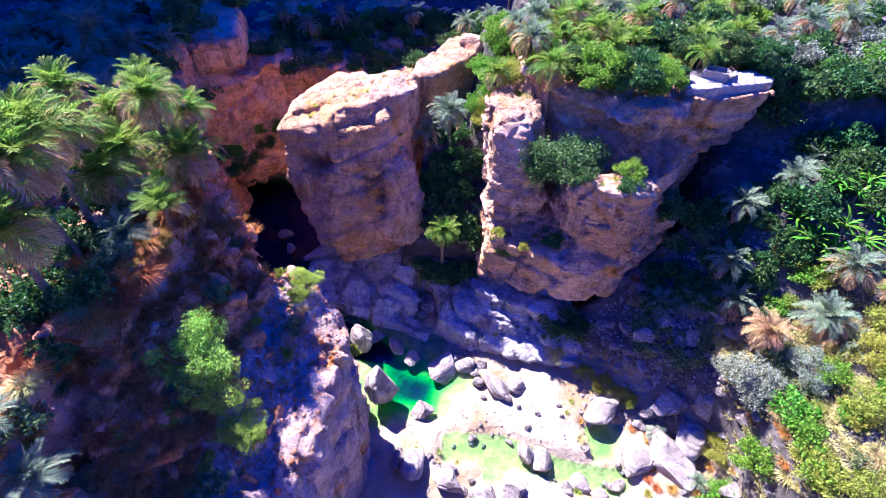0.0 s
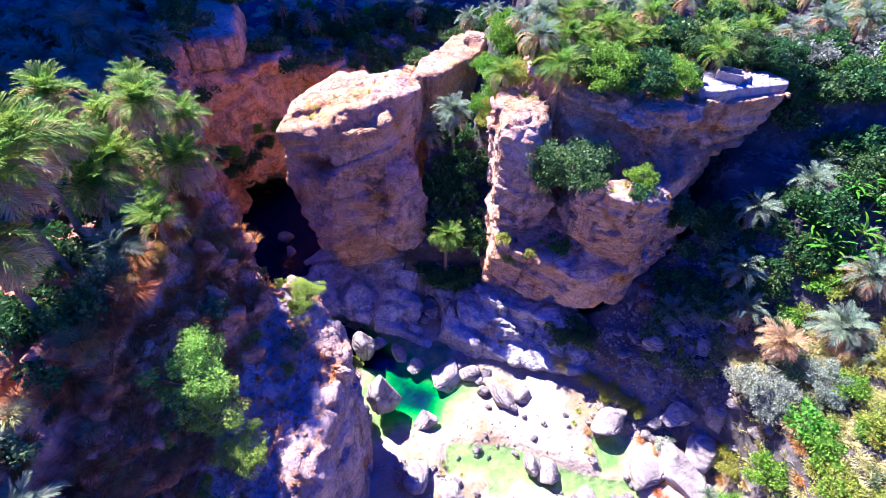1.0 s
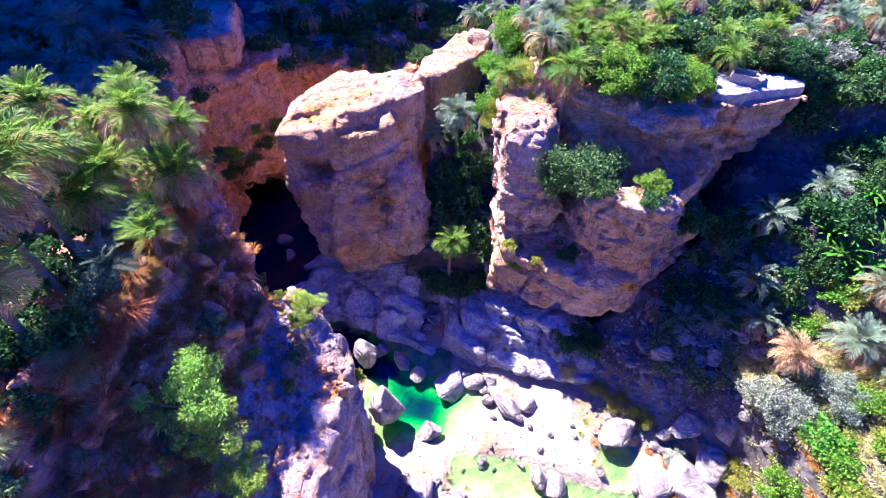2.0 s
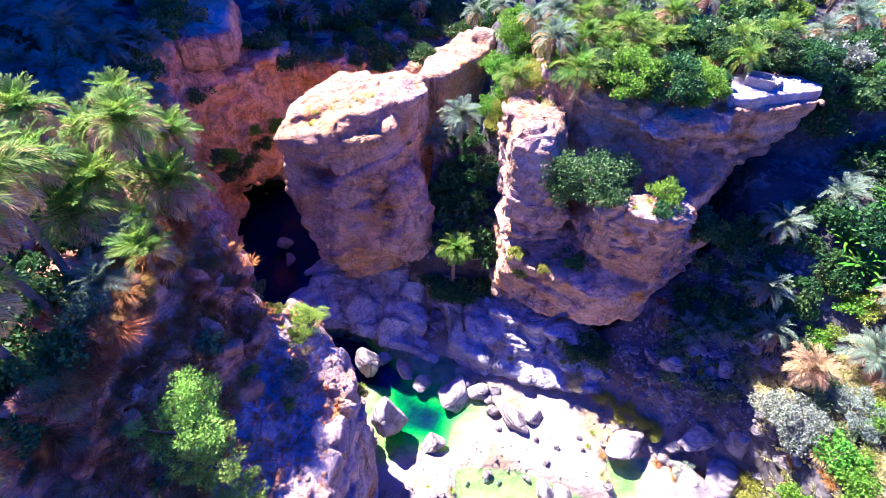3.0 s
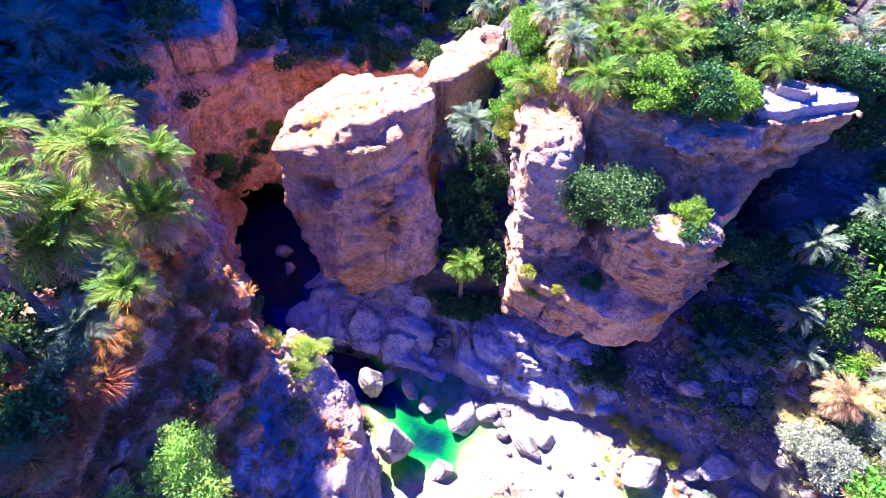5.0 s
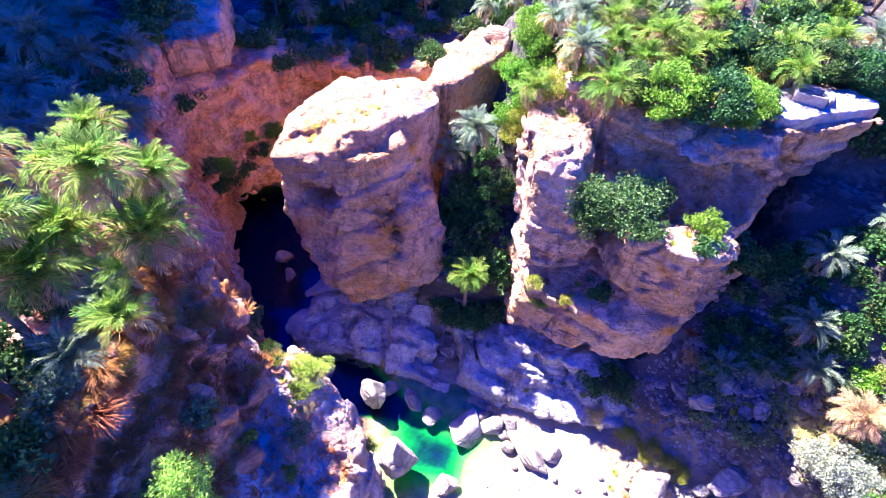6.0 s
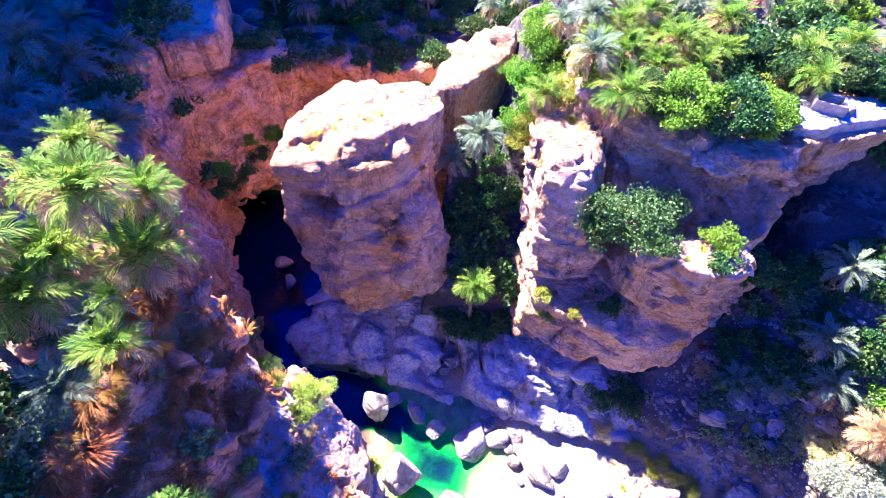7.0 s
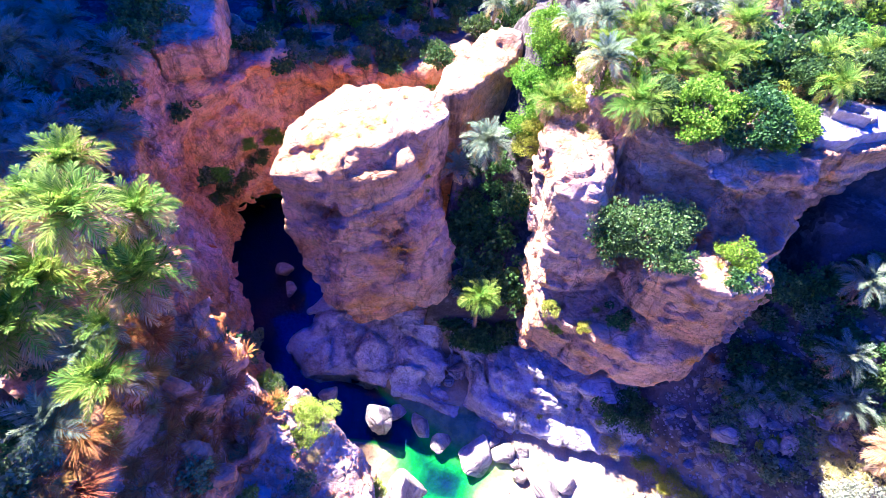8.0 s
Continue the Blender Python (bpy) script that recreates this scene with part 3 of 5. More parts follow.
LEAF_TAN = leaf_material("dry straw", (0.32, 0.12, 0.025), (0.58, 0.3, 0.08), 0.25, 0.6)
LEAF_STRAW = leaf_material("pale straw", (0.38, 0.32, 0.1), (0.6, 0.52, 0.22), 0.3, 0.6)


def bark_material(name, a, b2):
    m, t, b = material(name)
    v = place(t, (1, 1, 3))
    n = noisy(t, v, 3.0, 6, 0.7)
    t.links.new(ramp(t, n, [(0.3, a), (0.7, b2)]), b.inputs["Base Color"])
    b.inputs["Roughness"].default_value = 0.95
    bumped(t, b, [(n, 0.8, 0.08)])
    return m


BARK = bark_material("palm trunk", (0.09, 0.05, 0.03), (0.3, 0.2, 0.13))
WOOD = bark_material("shrub wood", (0.1, 0.07, 0.05), (0.28, 0.22, 0.17))


def join_arrays(chunks):
    vs, fs, n = [], [], 0
    for v, f in chunks:
        vs.append(v)
        fs.append(f + n)
        n += len(v)
    return np.concatenate(vs), np.concatenate(fs)


def frond_arrays(rng, length=1.0, rise=0.5, droop=1.2, leaflets=30, width=0.24):
    """One palm leaf along +x: a curved midrib and two rows of leaflets."""
    n = 10
    s = np.linspace(0, 1, n)
    ang = rise - droop * s ** 1.4
    dx, dz = np.cos(ang), np.sin(ang)
    px = np.concatenate([[0], np.cumsum((dx[1:] + dx[:-1]) / 2)]) / (n - 1) * length
    pz = np.concatenate([[0], np.cumsum((dz[1:] + dz[:-1]) / 2)]) / (n - 1) * length
    w = 0.014 * length * (1.15 - s)
    v = np.stack([np.stack([px, w, pz], 1), np.stack([px, -w, pz], 1), np.stack([px, 0 * w, pz - w], 1)], 1).reshape(-1, 3)
    f = []
    for i in range(n - 1):
        a, b = 3 * i, 3 * i + 3
        f += [(a, b, b + 1, a + 1), (a + 1, b + 1, b + 2, a + 2), (a + 2, b + 2, b, a)]
    chunks = [(v, np.array(f))]
    t = np.linspace(0.14, 0.99, leaflets)
    for side in (1, -1):
        tt = np.clip(t + rng.uniform(-0.012, 0.012, leaflets), 0, 1)
        bx, bz, ba = np.interp(tt, s, px), np.interp(tt, s, pz), np.interp(tt, s, ang)
        reach = width * length * np.sin(np.pi * np.clip(0.15 + 0.8 * tt, 0, 1)) ** 0.6 * rng.uniform(0.8, 1.15, leaflets)
        sweep = np.radians(np.interp(tt, [0, 1], [62, 28]) + rng.uniform(-8, 8, leaflets))
        up = rng.uniform(0.05, 0.4, leaflets)
        along = np.stack([np.cos(ba), 0 * ba, np.sin(ba)], 1)
        out = np.stack([0 * ba, side * np.ones(leaflets), 0 * ba], 1)
        lift = np.stack([-np.sin(ba), 0 * ba, np.cos(ba)], 1)
        way = along * np.cos(sweep)[:, None] + out * np.sin(sweep)[:, None] + lift * up[:, None]
        base = np.stack([bx, 0 * bx, bz], 1)
        tip = base + way * reach[:, None] - np.array([0, 0, 0.25]) * reach[:, None] * rng.uniform(0.2, 1.2, leaflets)[:, None]
        mid = base + way * reach[:, None] * 0.5
        half = along * (0.017 * length)
        v = np.stack([base, mid - half, tip, mid + half], 1).reshape(-1, 3)
        chunks.append((v, np.arange(4 * leaflets).reshape(-1, 4)))
    return join_arrays(chunks)


PRNG = np.random.RandomState(21)
FRONDS = {}
for style, mat in (("green", PALM_GREEN), ("pale", PALM_PALE), ("dry", PALM_DRY)):
    for k in range(3):
        arrays = frond_arrays(PRNG, 1.0, (0.55, 0.35, 0.2)[k], (1.0, 1.4, 1.6)[k] + (0.3 if style == "dry" else 0), 34, (0.27, 0.3, 0.24)[k])
        me = mesh_from("frond", *arrays, smooth=False)
        me.materials.append(mat)
        FRONDS[style, k] = me, arrays


def tube(points, radii, sides=7):
    """A tapered tube along points."""
    pts = np.array(points, float)
    v, f = [], []
    for i, p in enumerate(pts):
        d = pts[min(i + 1, len(pts) - 1)] - pts[max(i - 1, 0)]
        d = d / (np.linalg.norm(d) + 1e-9)
        u = np.cross(d, (0.3, 0.9, 0.2))
        u /= np.linalg.norm(u)
        w = np.cross(d, u)
        for k in range(sides):
            a = 2 * math.pi * k / sides
            v.append(p + radii[i] * (math.cos(a) * u + math.sin(a) * w))
    for i in range(len(pts) - 1):
        for k in range(sides):
            a, b = i * sides + k, i * sides + (k + 1) % sides
            f.append((a, b, b + sides, a + sides))
    return np.array(v), np.array(f)


def trunk_mesh(tip, radius, seed):
    rng = np.random.RandomState(seed)
    n = max(4, int(tip.length / 0.3))
    s = np.linspace(0, 1, n)
    bend = np.array([rng.uniform(-0.12, 0.12), rng.uniform(-0.12, 0.12), 0]) * tip.length
    pts = s[:, None] * np.array(tip) + (s * (1 - s))[:, None] * bend
    pts[0, 2] -= 0.4
    rad = radius * (1.25 - 0.35 * s) * (1 + 0.16 * (np.arange(n) % 2))
    return mesh_from("trunk", *tube(pts, rad, 9), smooth=False)


def frond_poses(rng, count, radius, upright):
    """Where the leaves of a palm stand: azimuth, rise, length, kind."""
    rows = []
    for i in range(count):
        q = (i + 0.5) / count
        az = i * 2.39996 + rng.uniform(-0.2, 0.2)
        rise = np.interp(q, [0, 0.3, 0.7, 1], [62, 30, -2, -40] if not upright else [80, 62, 40, 15]) + rng.uniform(-9, 9)
        rows.append((az, rise, radius * rng.uniform(0.88, 1.12) * np.interp(q, [0, 0.3, 1], [0.75, 1.0, 1.0]), q))
    return rows


PALM_COUNT = [0]


def palm(x, y, zc, radius, look_of="green", label="", upright=False, dry=0.25, count=34, whole=False, group="date palms", base=None):
    """A date palm: its heart at (x, y, zc), its trunk down to the ground."""
    PALM_COUNT[0] += 1
    rng = np.random.RandomState(500 + PALM_COUNT[0])
    bx, by = base if base else (x + rng.uniform(-0.4, 0.4), y + rng.uniform(-0.2, 0.6))
    zb = top(bx, by, zc + 2.5)
    zc = max(zc, zb + 0.35)
    ob = tagged(new("date_palm"), label or "date palm with arching grey-green fronds on rocky ground", "palm", group)
    ob.location = (bx, by, zb)
    ob.rotation_euler = (0, 0, 0)
    tip = Vector((x - bx, y - by, zc - zb))
    part("trunk", trunk_mesh(tip, 0.2, PALM_COUNT[0]), BARK, ob, "brown ringed palm trunk")
    chunks = {}
    for az, rise, length, q in frond_poses(rng, count, radius, upright):
        style = "dry" if q > 1 - dry * rng.uniform(0.6, 1.2) else look_of
        kind = 0 if q < 0.35 else (1 if q < 0.75 else 2)
        m = Matrix.Translation(tip) @ Matrix.Rotation(az, 4, "Z") @ Matrix.Rotation(-radians(rise), 4, "Y") @ Matrix.Rotation(rng.uniform(-0.5, 0.5), 4, "X") @ Matrix.Scale(length, 4)
        me, (v, f) = FRONDS[style, kind]
        if whole:
            r = np.array(m)
            chunks.setdefault(style, []).append((v @ r[:3, :3].T + r[:3, 3], f))
        else:
            leaf = part("frond", me, None, ob)
            leaf.matrix_basis = m
    for style, arrays in chunks.items():
        me = mesh_from("crown", *join_arrays(arrays), smooth=False)
        part("crown" if style != "dry" else "dry_skirt", me, {"green": PALM_GREEN, "pale": PALM_PALE, "dry": PALM_DRY}[style], ob)
    return ob


def leaf_cloud(rng, centres, spread, per, size, droop=0.0, narrow=0.45):
    """Many small leaves round centres."""
    n = len(centres) * per
    c = np.repeat(centres, per, 0)
    off = rng.normal(0, 1, (n, 3))
    off /= np.linalg.norm(off, axis=1)[:, None]
    off *= (np.repeat(spread, per) * rng.uniform(0.25, 1, n) ** 0.5)[:, None]
    off[:, 2] *= 0.75
    p = c + off
    a = off / (np.linalg.norm(off, axis=1)[:, None] + 1e-6) + rng.normal(0, 0.7, (n, 3)) + np.array([0, 0, 0.2 - droop])
    a /= np.linalg.norm(a, axis=1)[:, None]
    b = np.cross(a, rng.normal(0, 1, (n, 3)))
    b /= np.linalg.norm(b, axis=1)[:, None]
    s = size * rng.uniform(0.6, 1.3, n)[:, None]
    v = np.stack([p - b * s * narrow * 0.2, p + a * s * 0.5 - b * s * narrow, p + a * s, p + a * s * 0.5 + b * s * narrow], 1)
    return v.reshape(-1, 3), np.arange(4 * n).reshape(-1, 4)


def shrub(name, seed, size, clumps, per, leaf, mat, label, spread=0.28, droop=0.0, narrow=0.45, stems=5, bare=0.1, category="shrub", wood=None, hollow=0.45):
    """A shrub or tree round the origin: stems and limbs, and an uneven crown of clumps with gaps. size: half widths and height."""
    rng = np.random.RandomState(seed)
    ob = tagged(new(name), label, category)
    sx, sy, h = size
    centres = []
    while len(centres) < clumps:
        p = rng.uniform(-1, 1, 3)
        r = np.linalg.norm(p)
        lump = 0.8 + 0.3 * math.sin(3 * math.atan2(p[1], p[0]) + seed) * math.cos(2.3 * p[2] + seed)
        if hollow < r < lump:
            centres.append((p[0] * sx, p[1] * sy, h * (bare + (1 - bare) * (0.5 + 0.5 * p[2]))))
    centres = np.array(centres)
    limbs = []
    for i in range(stems):
        az = 2 * math.pi * (i + rng.uniform(0, 0.7)) / stems
        out = np.array([math.cos(az) * sx, math.sin(az) * sy, 0]) * rng.uniform(0.15, 0.55)
        pts = [np.array([0.06 * out[0], 0.06 * out[1], -0.25]), 0.4 * out + np.array([0, 0, 0.3 * h]), out + np.array([0, 0, 0.68 * h])]
        limbs.append(tube(pts, [0.035 * h + 0.02, 0.022 * h, 0.008 * h], 6))
        for c in centres[rng.randint(0, len(centres), 4)]:
            limbs.append(tube([pts[1], 0.5 * (pts[1] + c) + rng.uniform(-0.05, 0.05, 3) * h, c], [0.014 * h, 0.009 * h, 0.004 * h], 5))
    part("trunk", mesh_from("trunk", *join_arrays(limbs)), wood or WOOD, ob, "branching woody stems")
    mean = (sx + sy + 0.5 * h) / 2.5
    spreads = spread * mean * rng.uniform(0.6, 1.25, clumps)
    part("crown", mesh_from("crown", *leaf_cloud(rng, centres, spreads, per, leaf, droop, narrow), smooth=False), mat, ob)
    return ob


def tuft_mesh(name, seed, blades, height_, spread, width, mat, bend=0.6):
    """A grass tuft of curved blades."""
    rng = np.random.RandomState(seed)
    az = rng.uniform(0, 2 * math.pi, blades)
    lean = np.abs(rng.normal(0.45, 0.3, blades))
    h = height_ * rng.uniform(0.5, 1.1, blades)
    root = np.stack([np.cos(az), np.sin(az), 0 * az], 1) * (spread * rng.uniform(0, 0.5, blades))[:, None]
    way = np.stack([np.cos(az), np.sin(az), 0 * az], 1)
    side = np.stack([-np.sin(az), np.cos(az), 0 * az], 1) * width
    up = np.array([0, 0, 1.0])
    p1 = root + (way * np.sin(lean)[:, None] * 0.5 + up * np.cos(lean)[:, None] * 0.5) * h[:, None]
    l2 = lean + bend * rng.uniform(0.5, 1.5, blades)
    p2 = p1 + (way * np.sin(l2)[:, None] * 0.5 + up * np.cos(l2)[:, None] * 0.5) * h[:, None]
    v = np.stack([root - side, root + side, p1 + side * 0.8, p1 - side * 0.8, p2 + side * 0.2, p2 - side * 0.2], 1).reshape(-1, 3)
    k = np.arange(blades)[:, None] * 6
    f = np.concatenate([k + np.array([[0, 1, 2, 3]]), k + np.array([[3, 2, 4, 5]])])
    me = mesh_from(name, v, f, smooth=False)
    me.materials.append(mat)
    return me

# ---- palms ----
# near grove on the promontory: heart x, y, z, leaf length
GROVE = [(-23.3, 33.0, 36.5, 2.8), (-26.4, 31.6, 32.3, 3.0), (-26.5, 28.8, 32.0, 3.0), (-21.7, 32.6, 31.7, 3.0), (-22.2, 35.6, 34.0, 2.3), (-26.7, 38.0, 35.5, 2.3),
         (-30.6, 33.6, 36.4, 2.7), (-27.0, 25.6, 37.4, 3.5), (-26.2, 22.8, 37.2, 3.4), (-25.7, 19.3, 34.6, 3.3), (-28.4, 30.0, 35.0, 2.8), (-29.6, 36.8, 33.0, 2.5)]
for x, y, z, r in GROVE:
    palm(x, y, z, r, "green", "tall date palm with a dry straw skirt on the promontory", dry=0.45, count=56, group="promontory palms")
for x, y, z, r in [(-21.2, 26.9, 30.4, 2.4), (-22.9, 29.9, 30.4, 1.8)]:
    palm(x, y, z, r, "green", "young bright green date palm with upright fronds", upright=True, dry=0.15, count=30, group="promontory palms")
for x, y, z, r in [(-23.8, 25.0, 29.2, 2.5), (-23.6, 28.6, 30.2, 2.1), (-21.8, 8.8, 25.8, 2.2), (-24.0, 10.2, 28.2, 2.2)]:
    palm(x, y, z, r, "pale", "low spreading blue-green date palm among scrub", dry=0.2, count=34, group="promontory palms")

# shaded grove on the left terrace
for x, y, z, r in [(-48.5, 63.2, 31.4, 3.2), (-39.4, 55.5, 31.2, 3.2), (-37.3, 59.8, 30.2, 2.8), (-43.7, 62.6, 31.4, 3.0), (-35.8, 46.5, 30.9, 3.2), (-38.0, 44.0, 31.0, 3.0),
                   (-42.0, 54.2, 33.4, 3.2), (-51.6, 55.0, 31.8, 3.2), (-49.0, 67.5, 31.2, 3.0), (-45.5, 50.0, 31.5, 3.0), (-33.0, 49.0, 29.0, 2.6), (-33.5, 42.5, 31.5, 2.8), (-46.5, 57.5, 32.5, 3.0),
                   (-55, 62, 31.0, 3.0), (-52, 73.5, 30.5, 3.0), (-58, 70, 31, 3.0), (-40.5, 49.0, 31.5, 2.8), (-44, 44, 32, 3.0), (-60, 58, 31.5, 3.0)]:
    palm(x, y, z, r, "pale", "date palm standing in deep canyon shade", dry=0.1, count=40, group="shaded palms", whole=x < -45)

# palms in the gap between the tower and the cliff
palm(-0.5, 58.7, 23.4, 3.0, "pale", "slender pale date palm in the rock gap", dry=0.1, count=40, group="gap palms")
palm(-3.4, 57.6, 20.6, 2.3, "pale", "shaded date palm pressed against the rock tower", dry=0.25, count=30, group="gap palms")
palm(5.2, 58.4, 29.0, 2.4, "green", "small green date palm with a straw skirt", dry=0.4, count=34, group="gap palms")
palm(-0.3, 45.6, 13.4, 2.5, "green", "bright green date palm above the shelf", dry=0.05, count=64, group="gap palms")
palm(-1.8, 47.6, 11.2, 1.6, "pale", "small shaded palm in the rock gap", dry=0.2, count=26, group="gap palms")
palm(5.6, 72.5, 28.6, 2.2, "pale", "pale date palm behind the rock fin", dry=0.3, count=32, group="gap palms")

# grove on the plateau
for x, y, z, r in [(8.9, 57.6, 33.8, 2.9), (23.4, 65.1, 34.4, 2.9), (17.2, 60.2, 34.4, 2.7), (13.3, 65.0, 33.8, 2.8), (10.1, 66.1, 33.8, 2.8), (20.2, 69.5, 34.3, 2.8),
                   (15.8, 66.5, 34.4, 2.7), (35.0, 62.0, 34.0, 2.7), (24.7, 70.0, 33.8, 2.8), (12.4, 71.5, 33.5, 2.8), (29.0, 60.0, 34.0, 2.4), (8.2, 70.0, 31.5, 2.6), (48, 70, 33.5, 2.8), (54, 71.5, 33.4, 2.8), (42, 66, 33.0, 2.6)]:
    palm(x, y, z, r, "pale" if x % 2 < 1 else "green", "sunlit date palm in the plateau grove", dry=0.35, count=36, group="plateau palms", whole=y > 68)
for x, y, z, r in [(11.0, 53.0, 32.6, 3.0), (15.4, 58.2, 32.6, 2.3), (18.8, 57.6, 33.0, 2.4), (23.2, 61.4, 32.4, 2.4), (13.0, 61.0, 32.6, 2.6), (28.8, 56.2, 33.6, 2.4), (10.0, 62.0, 32.4, 2.4), (17.0, 63.6, 32.6, 2.4), (20.6, 63.4, 32.4, 2.4), (21.6, 60.6, 32.6, 2.4)]:
    palm(x, y, z, r, "green", "dense green date palm with upright fronds", upright=y > 58, dry=0.12, count=40, group="plateau palms")
for x, y in [(16, 74), (20, 77), (26, 76), (31, 74), (36, 73), (40, 76), (12, 80), (18, 84), (24, 86), (30, 82), (36, 84), (44, 82), (50, 78), (56, 76), (15, 92), (26, 95), (38, 94), (50, 90), (60, 86), (8, 84)]:
    palm(x, y, 33.4 + (x * 7 % 3) * 0.5, 2.8, "pale" if x % 4 else "green", "far date palm at the back of the plateau", dry=0.3, count=28, group="plateau palms", whole=True)

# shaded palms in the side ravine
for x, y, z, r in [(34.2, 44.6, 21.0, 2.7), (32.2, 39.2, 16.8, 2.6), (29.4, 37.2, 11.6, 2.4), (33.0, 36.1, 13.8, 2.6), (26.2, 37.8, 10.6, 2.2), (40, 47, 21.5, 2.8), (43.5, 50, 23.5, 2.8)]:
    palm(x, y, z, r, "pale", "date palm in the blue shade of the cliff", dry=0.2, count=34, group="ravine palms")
palm(24.2, 39.2, 9.3, 1.3, "dry", "small withered palm on the shaded slope", dry=0.9, count=22, group="ravine palms")

# sunlit palms on the bank
palm(34.3, 31.2, 14.6, 2.7, "dry", "withered reddish date palm on the sunny bank", dry=0.6, count=42, group="bank palms")
palm(39.5, 31.8, 16.6, 3.0, "pale", "pale date palm on the sunny bank", dry=0.4, count=44, group="bank palms")
palm(41.0, 29.6, 15.4, 2.6, "pale", "date palm with many dead hanging fronds", dry=0.6, count=40, group="bank palms")
palm(42.3, 36.0, 20.0, 2.8, "pale", "pale date palm beside banana plants", dry=0.5, count=40, group="bank palms")
palm(46.0, 33.0, 20.0, 2.8, "green", "green date palm on the upper bank", dry=0.4, count=36, group="bank palms")
palm(25.4, 25.6, 1.8, 1.3, "pale", "young palm among wadi boulders", dry=0.3, count=24, group="bank palms")
palm(28.6, 20.6, 1.6, 1.3, "pale", "young palm beside a pale outcrop", dry=0.3, count=24, group="bank palms")
palm(-25.8, 79.2, 20.2, 2.4, "pale", "shaded palm on the canyon rim", dry=0.4, count=34, group="canyon palms")
for x, y, z in [(1.0, 91.0, 24.5), (5.5, 93.5, 25.0), (-9.0, 95.0, 24.5), (-22.0, 92.0, 24.5), (-27.0, 88.0, 24.0), (-33, 92, 25)]:
    palm(x, y, z, 2.6, "pale", "far shaded palm beyond the canyon", dry=0.3, count=28, group="canyon palms", whole=True)

# ---- shrubs and trees: patterns far below are moved into place, then copied ----
KIT = {}


def pattern(key, *args, **more):
    KIT[key] = [shrub(*args, **more), 0]


def plant(key, x, y, size=1.0, z=None, turn=0.0, label="", below=200.0, group=""):
    """Sets out a copy of a pattern at (x, y); the first one is the pattern itself."""
    ob, used = KIT[key]
    z = top(x, y, below) if z is None else z
    m = Matrix.Translation((x, y, z)) @ Matrix.Rotation(turn, 4, "Z") @ Matrix.Scale(size, 4)
    if used:
        ob = copy_thing(ob, m)
        ob.matrix_basis = m
    else:
        ob.matrix_basis = m
    KIT[key][1] += 1
    if label or group:
        tagged(ob, label, "", group)
    return ob


pattern("broad_a", "broadleaf_tree", 1, (3.4, 2.9, 4.6), 90, 120, 0.2, LEAF_BRIGHT, "dense bright green broadleaf tree on the cliff edge", category="tree", spread=0.2, hollow=0.55)
pattern("broad_b", "broadleaf_tree", 2, (3.0, 2.8, 4.2), 80, 120, 0.21, LEAF_DEEP, "dense deep green broadleaf tree on the plateau", category="tree", spread=0.2, hollow=0.55)
pattern("alcove", "alcove_tree", 3, (3.3, 2.4, 4.2), 86, 120, 0.17, LEAF_ALCOVE, "grey-green tree growing from a rock alcove", category="tree", spread=0.24)
pattern("round", "round_bush", 4, (1.9, 1.8, 2.5), 46, 80, 0.16, LEAF_BRIGHT, "round bright green bush on rock", spread=0.27)
pattern("dark", "dark_bush", 5, (1.9, 1.8, 2.2), 40, 70, 0.18, LEAF_DEEP, "dark green bush in rock shade", spread=0.3)
pattern("feather", "feathery_tree", 6, (2.2, 1.9, 3.4), 60, 150, 0.15, LEAF_FEATHER, "feathery bright green tree on the slope", category="tree", spread=0.2, narrow=0.2, droop=0.5, hollow=0.3)
pattern("grey", "grey_shrub", 7, (3.3, 3.0, 4.2), 100, 120, 0.16, LEAF_SILVER, "large silvery grey-green shrub on the bank", spread=0.22)
pattern("lime", "lime_shrub", 8, (1.7, 1.6, 1.9), 44, 90, 0.16, LEAF_LIME, "yellow-green fine-leaved shrub on the bank", spread=0.28, narrow=0.22, droop=0.2)
pattern("straw", "straw_bush", 9, (1.3, 1.2, 1.5), 34, 90, 0.13, LEAF_STRAW, "pale straw-coloured dry bush", spread=0.3, narrow=0.2)
pattern("mixed", "scrub_bush", 10, (1.6, 1.5, 1.7), 38, 70, 0.17, LEAF_GREY, "low grey-green scrub bush", spread=0.3)
pattern("small", "small_bush", 11, (0.9, 0.85, 1.0), 22, 60, 0.13, LEAF_LIME, "small yellow-green bush in a rock crack", spread=0.32)

pattern("broad_b_lo", "broadleaf_tree", 12, (2.9, 2.7, 4.0), 50, 32, 0.38, LEAF_DEEP, "deep green broadleaf tree in the canyon thicket", category="tree", spread=0.22, stems=3)
pattern("broad_a_lo", "broadleaf_tree", 13, (3.1, 2.8, 4.2), 50, 32, 0.38, LEAF_BRIGHT, "bright green broadleaf tree in the canyon thicket", category="tree", spread=0.22, stems=3)
pattern("round_lo", "round_bush", 14, (1.9, 1.8, 2.4), 32, 32, 0.27, LEAF_BRIGHT, "round green bush in the canyon thicket", spread=0.27, stems=3)
pattern("dark_lo", "dark_bush", 15, (1.9, 1.8, 2.2), 30, 30, 0.29, LEAF_DEEP, "dark green bush in the canyon thicket", spread=0.28, stems=3)
pattern("lime_lo", "lime_shrub", 16, (1.7, 1.6, 1.9), 32, 36, 0.25, LEAF_LIME, "yellow-green shrub in the canyon thicket", spread=0.27, narrow=0.25, droop=0.2, stems=3)
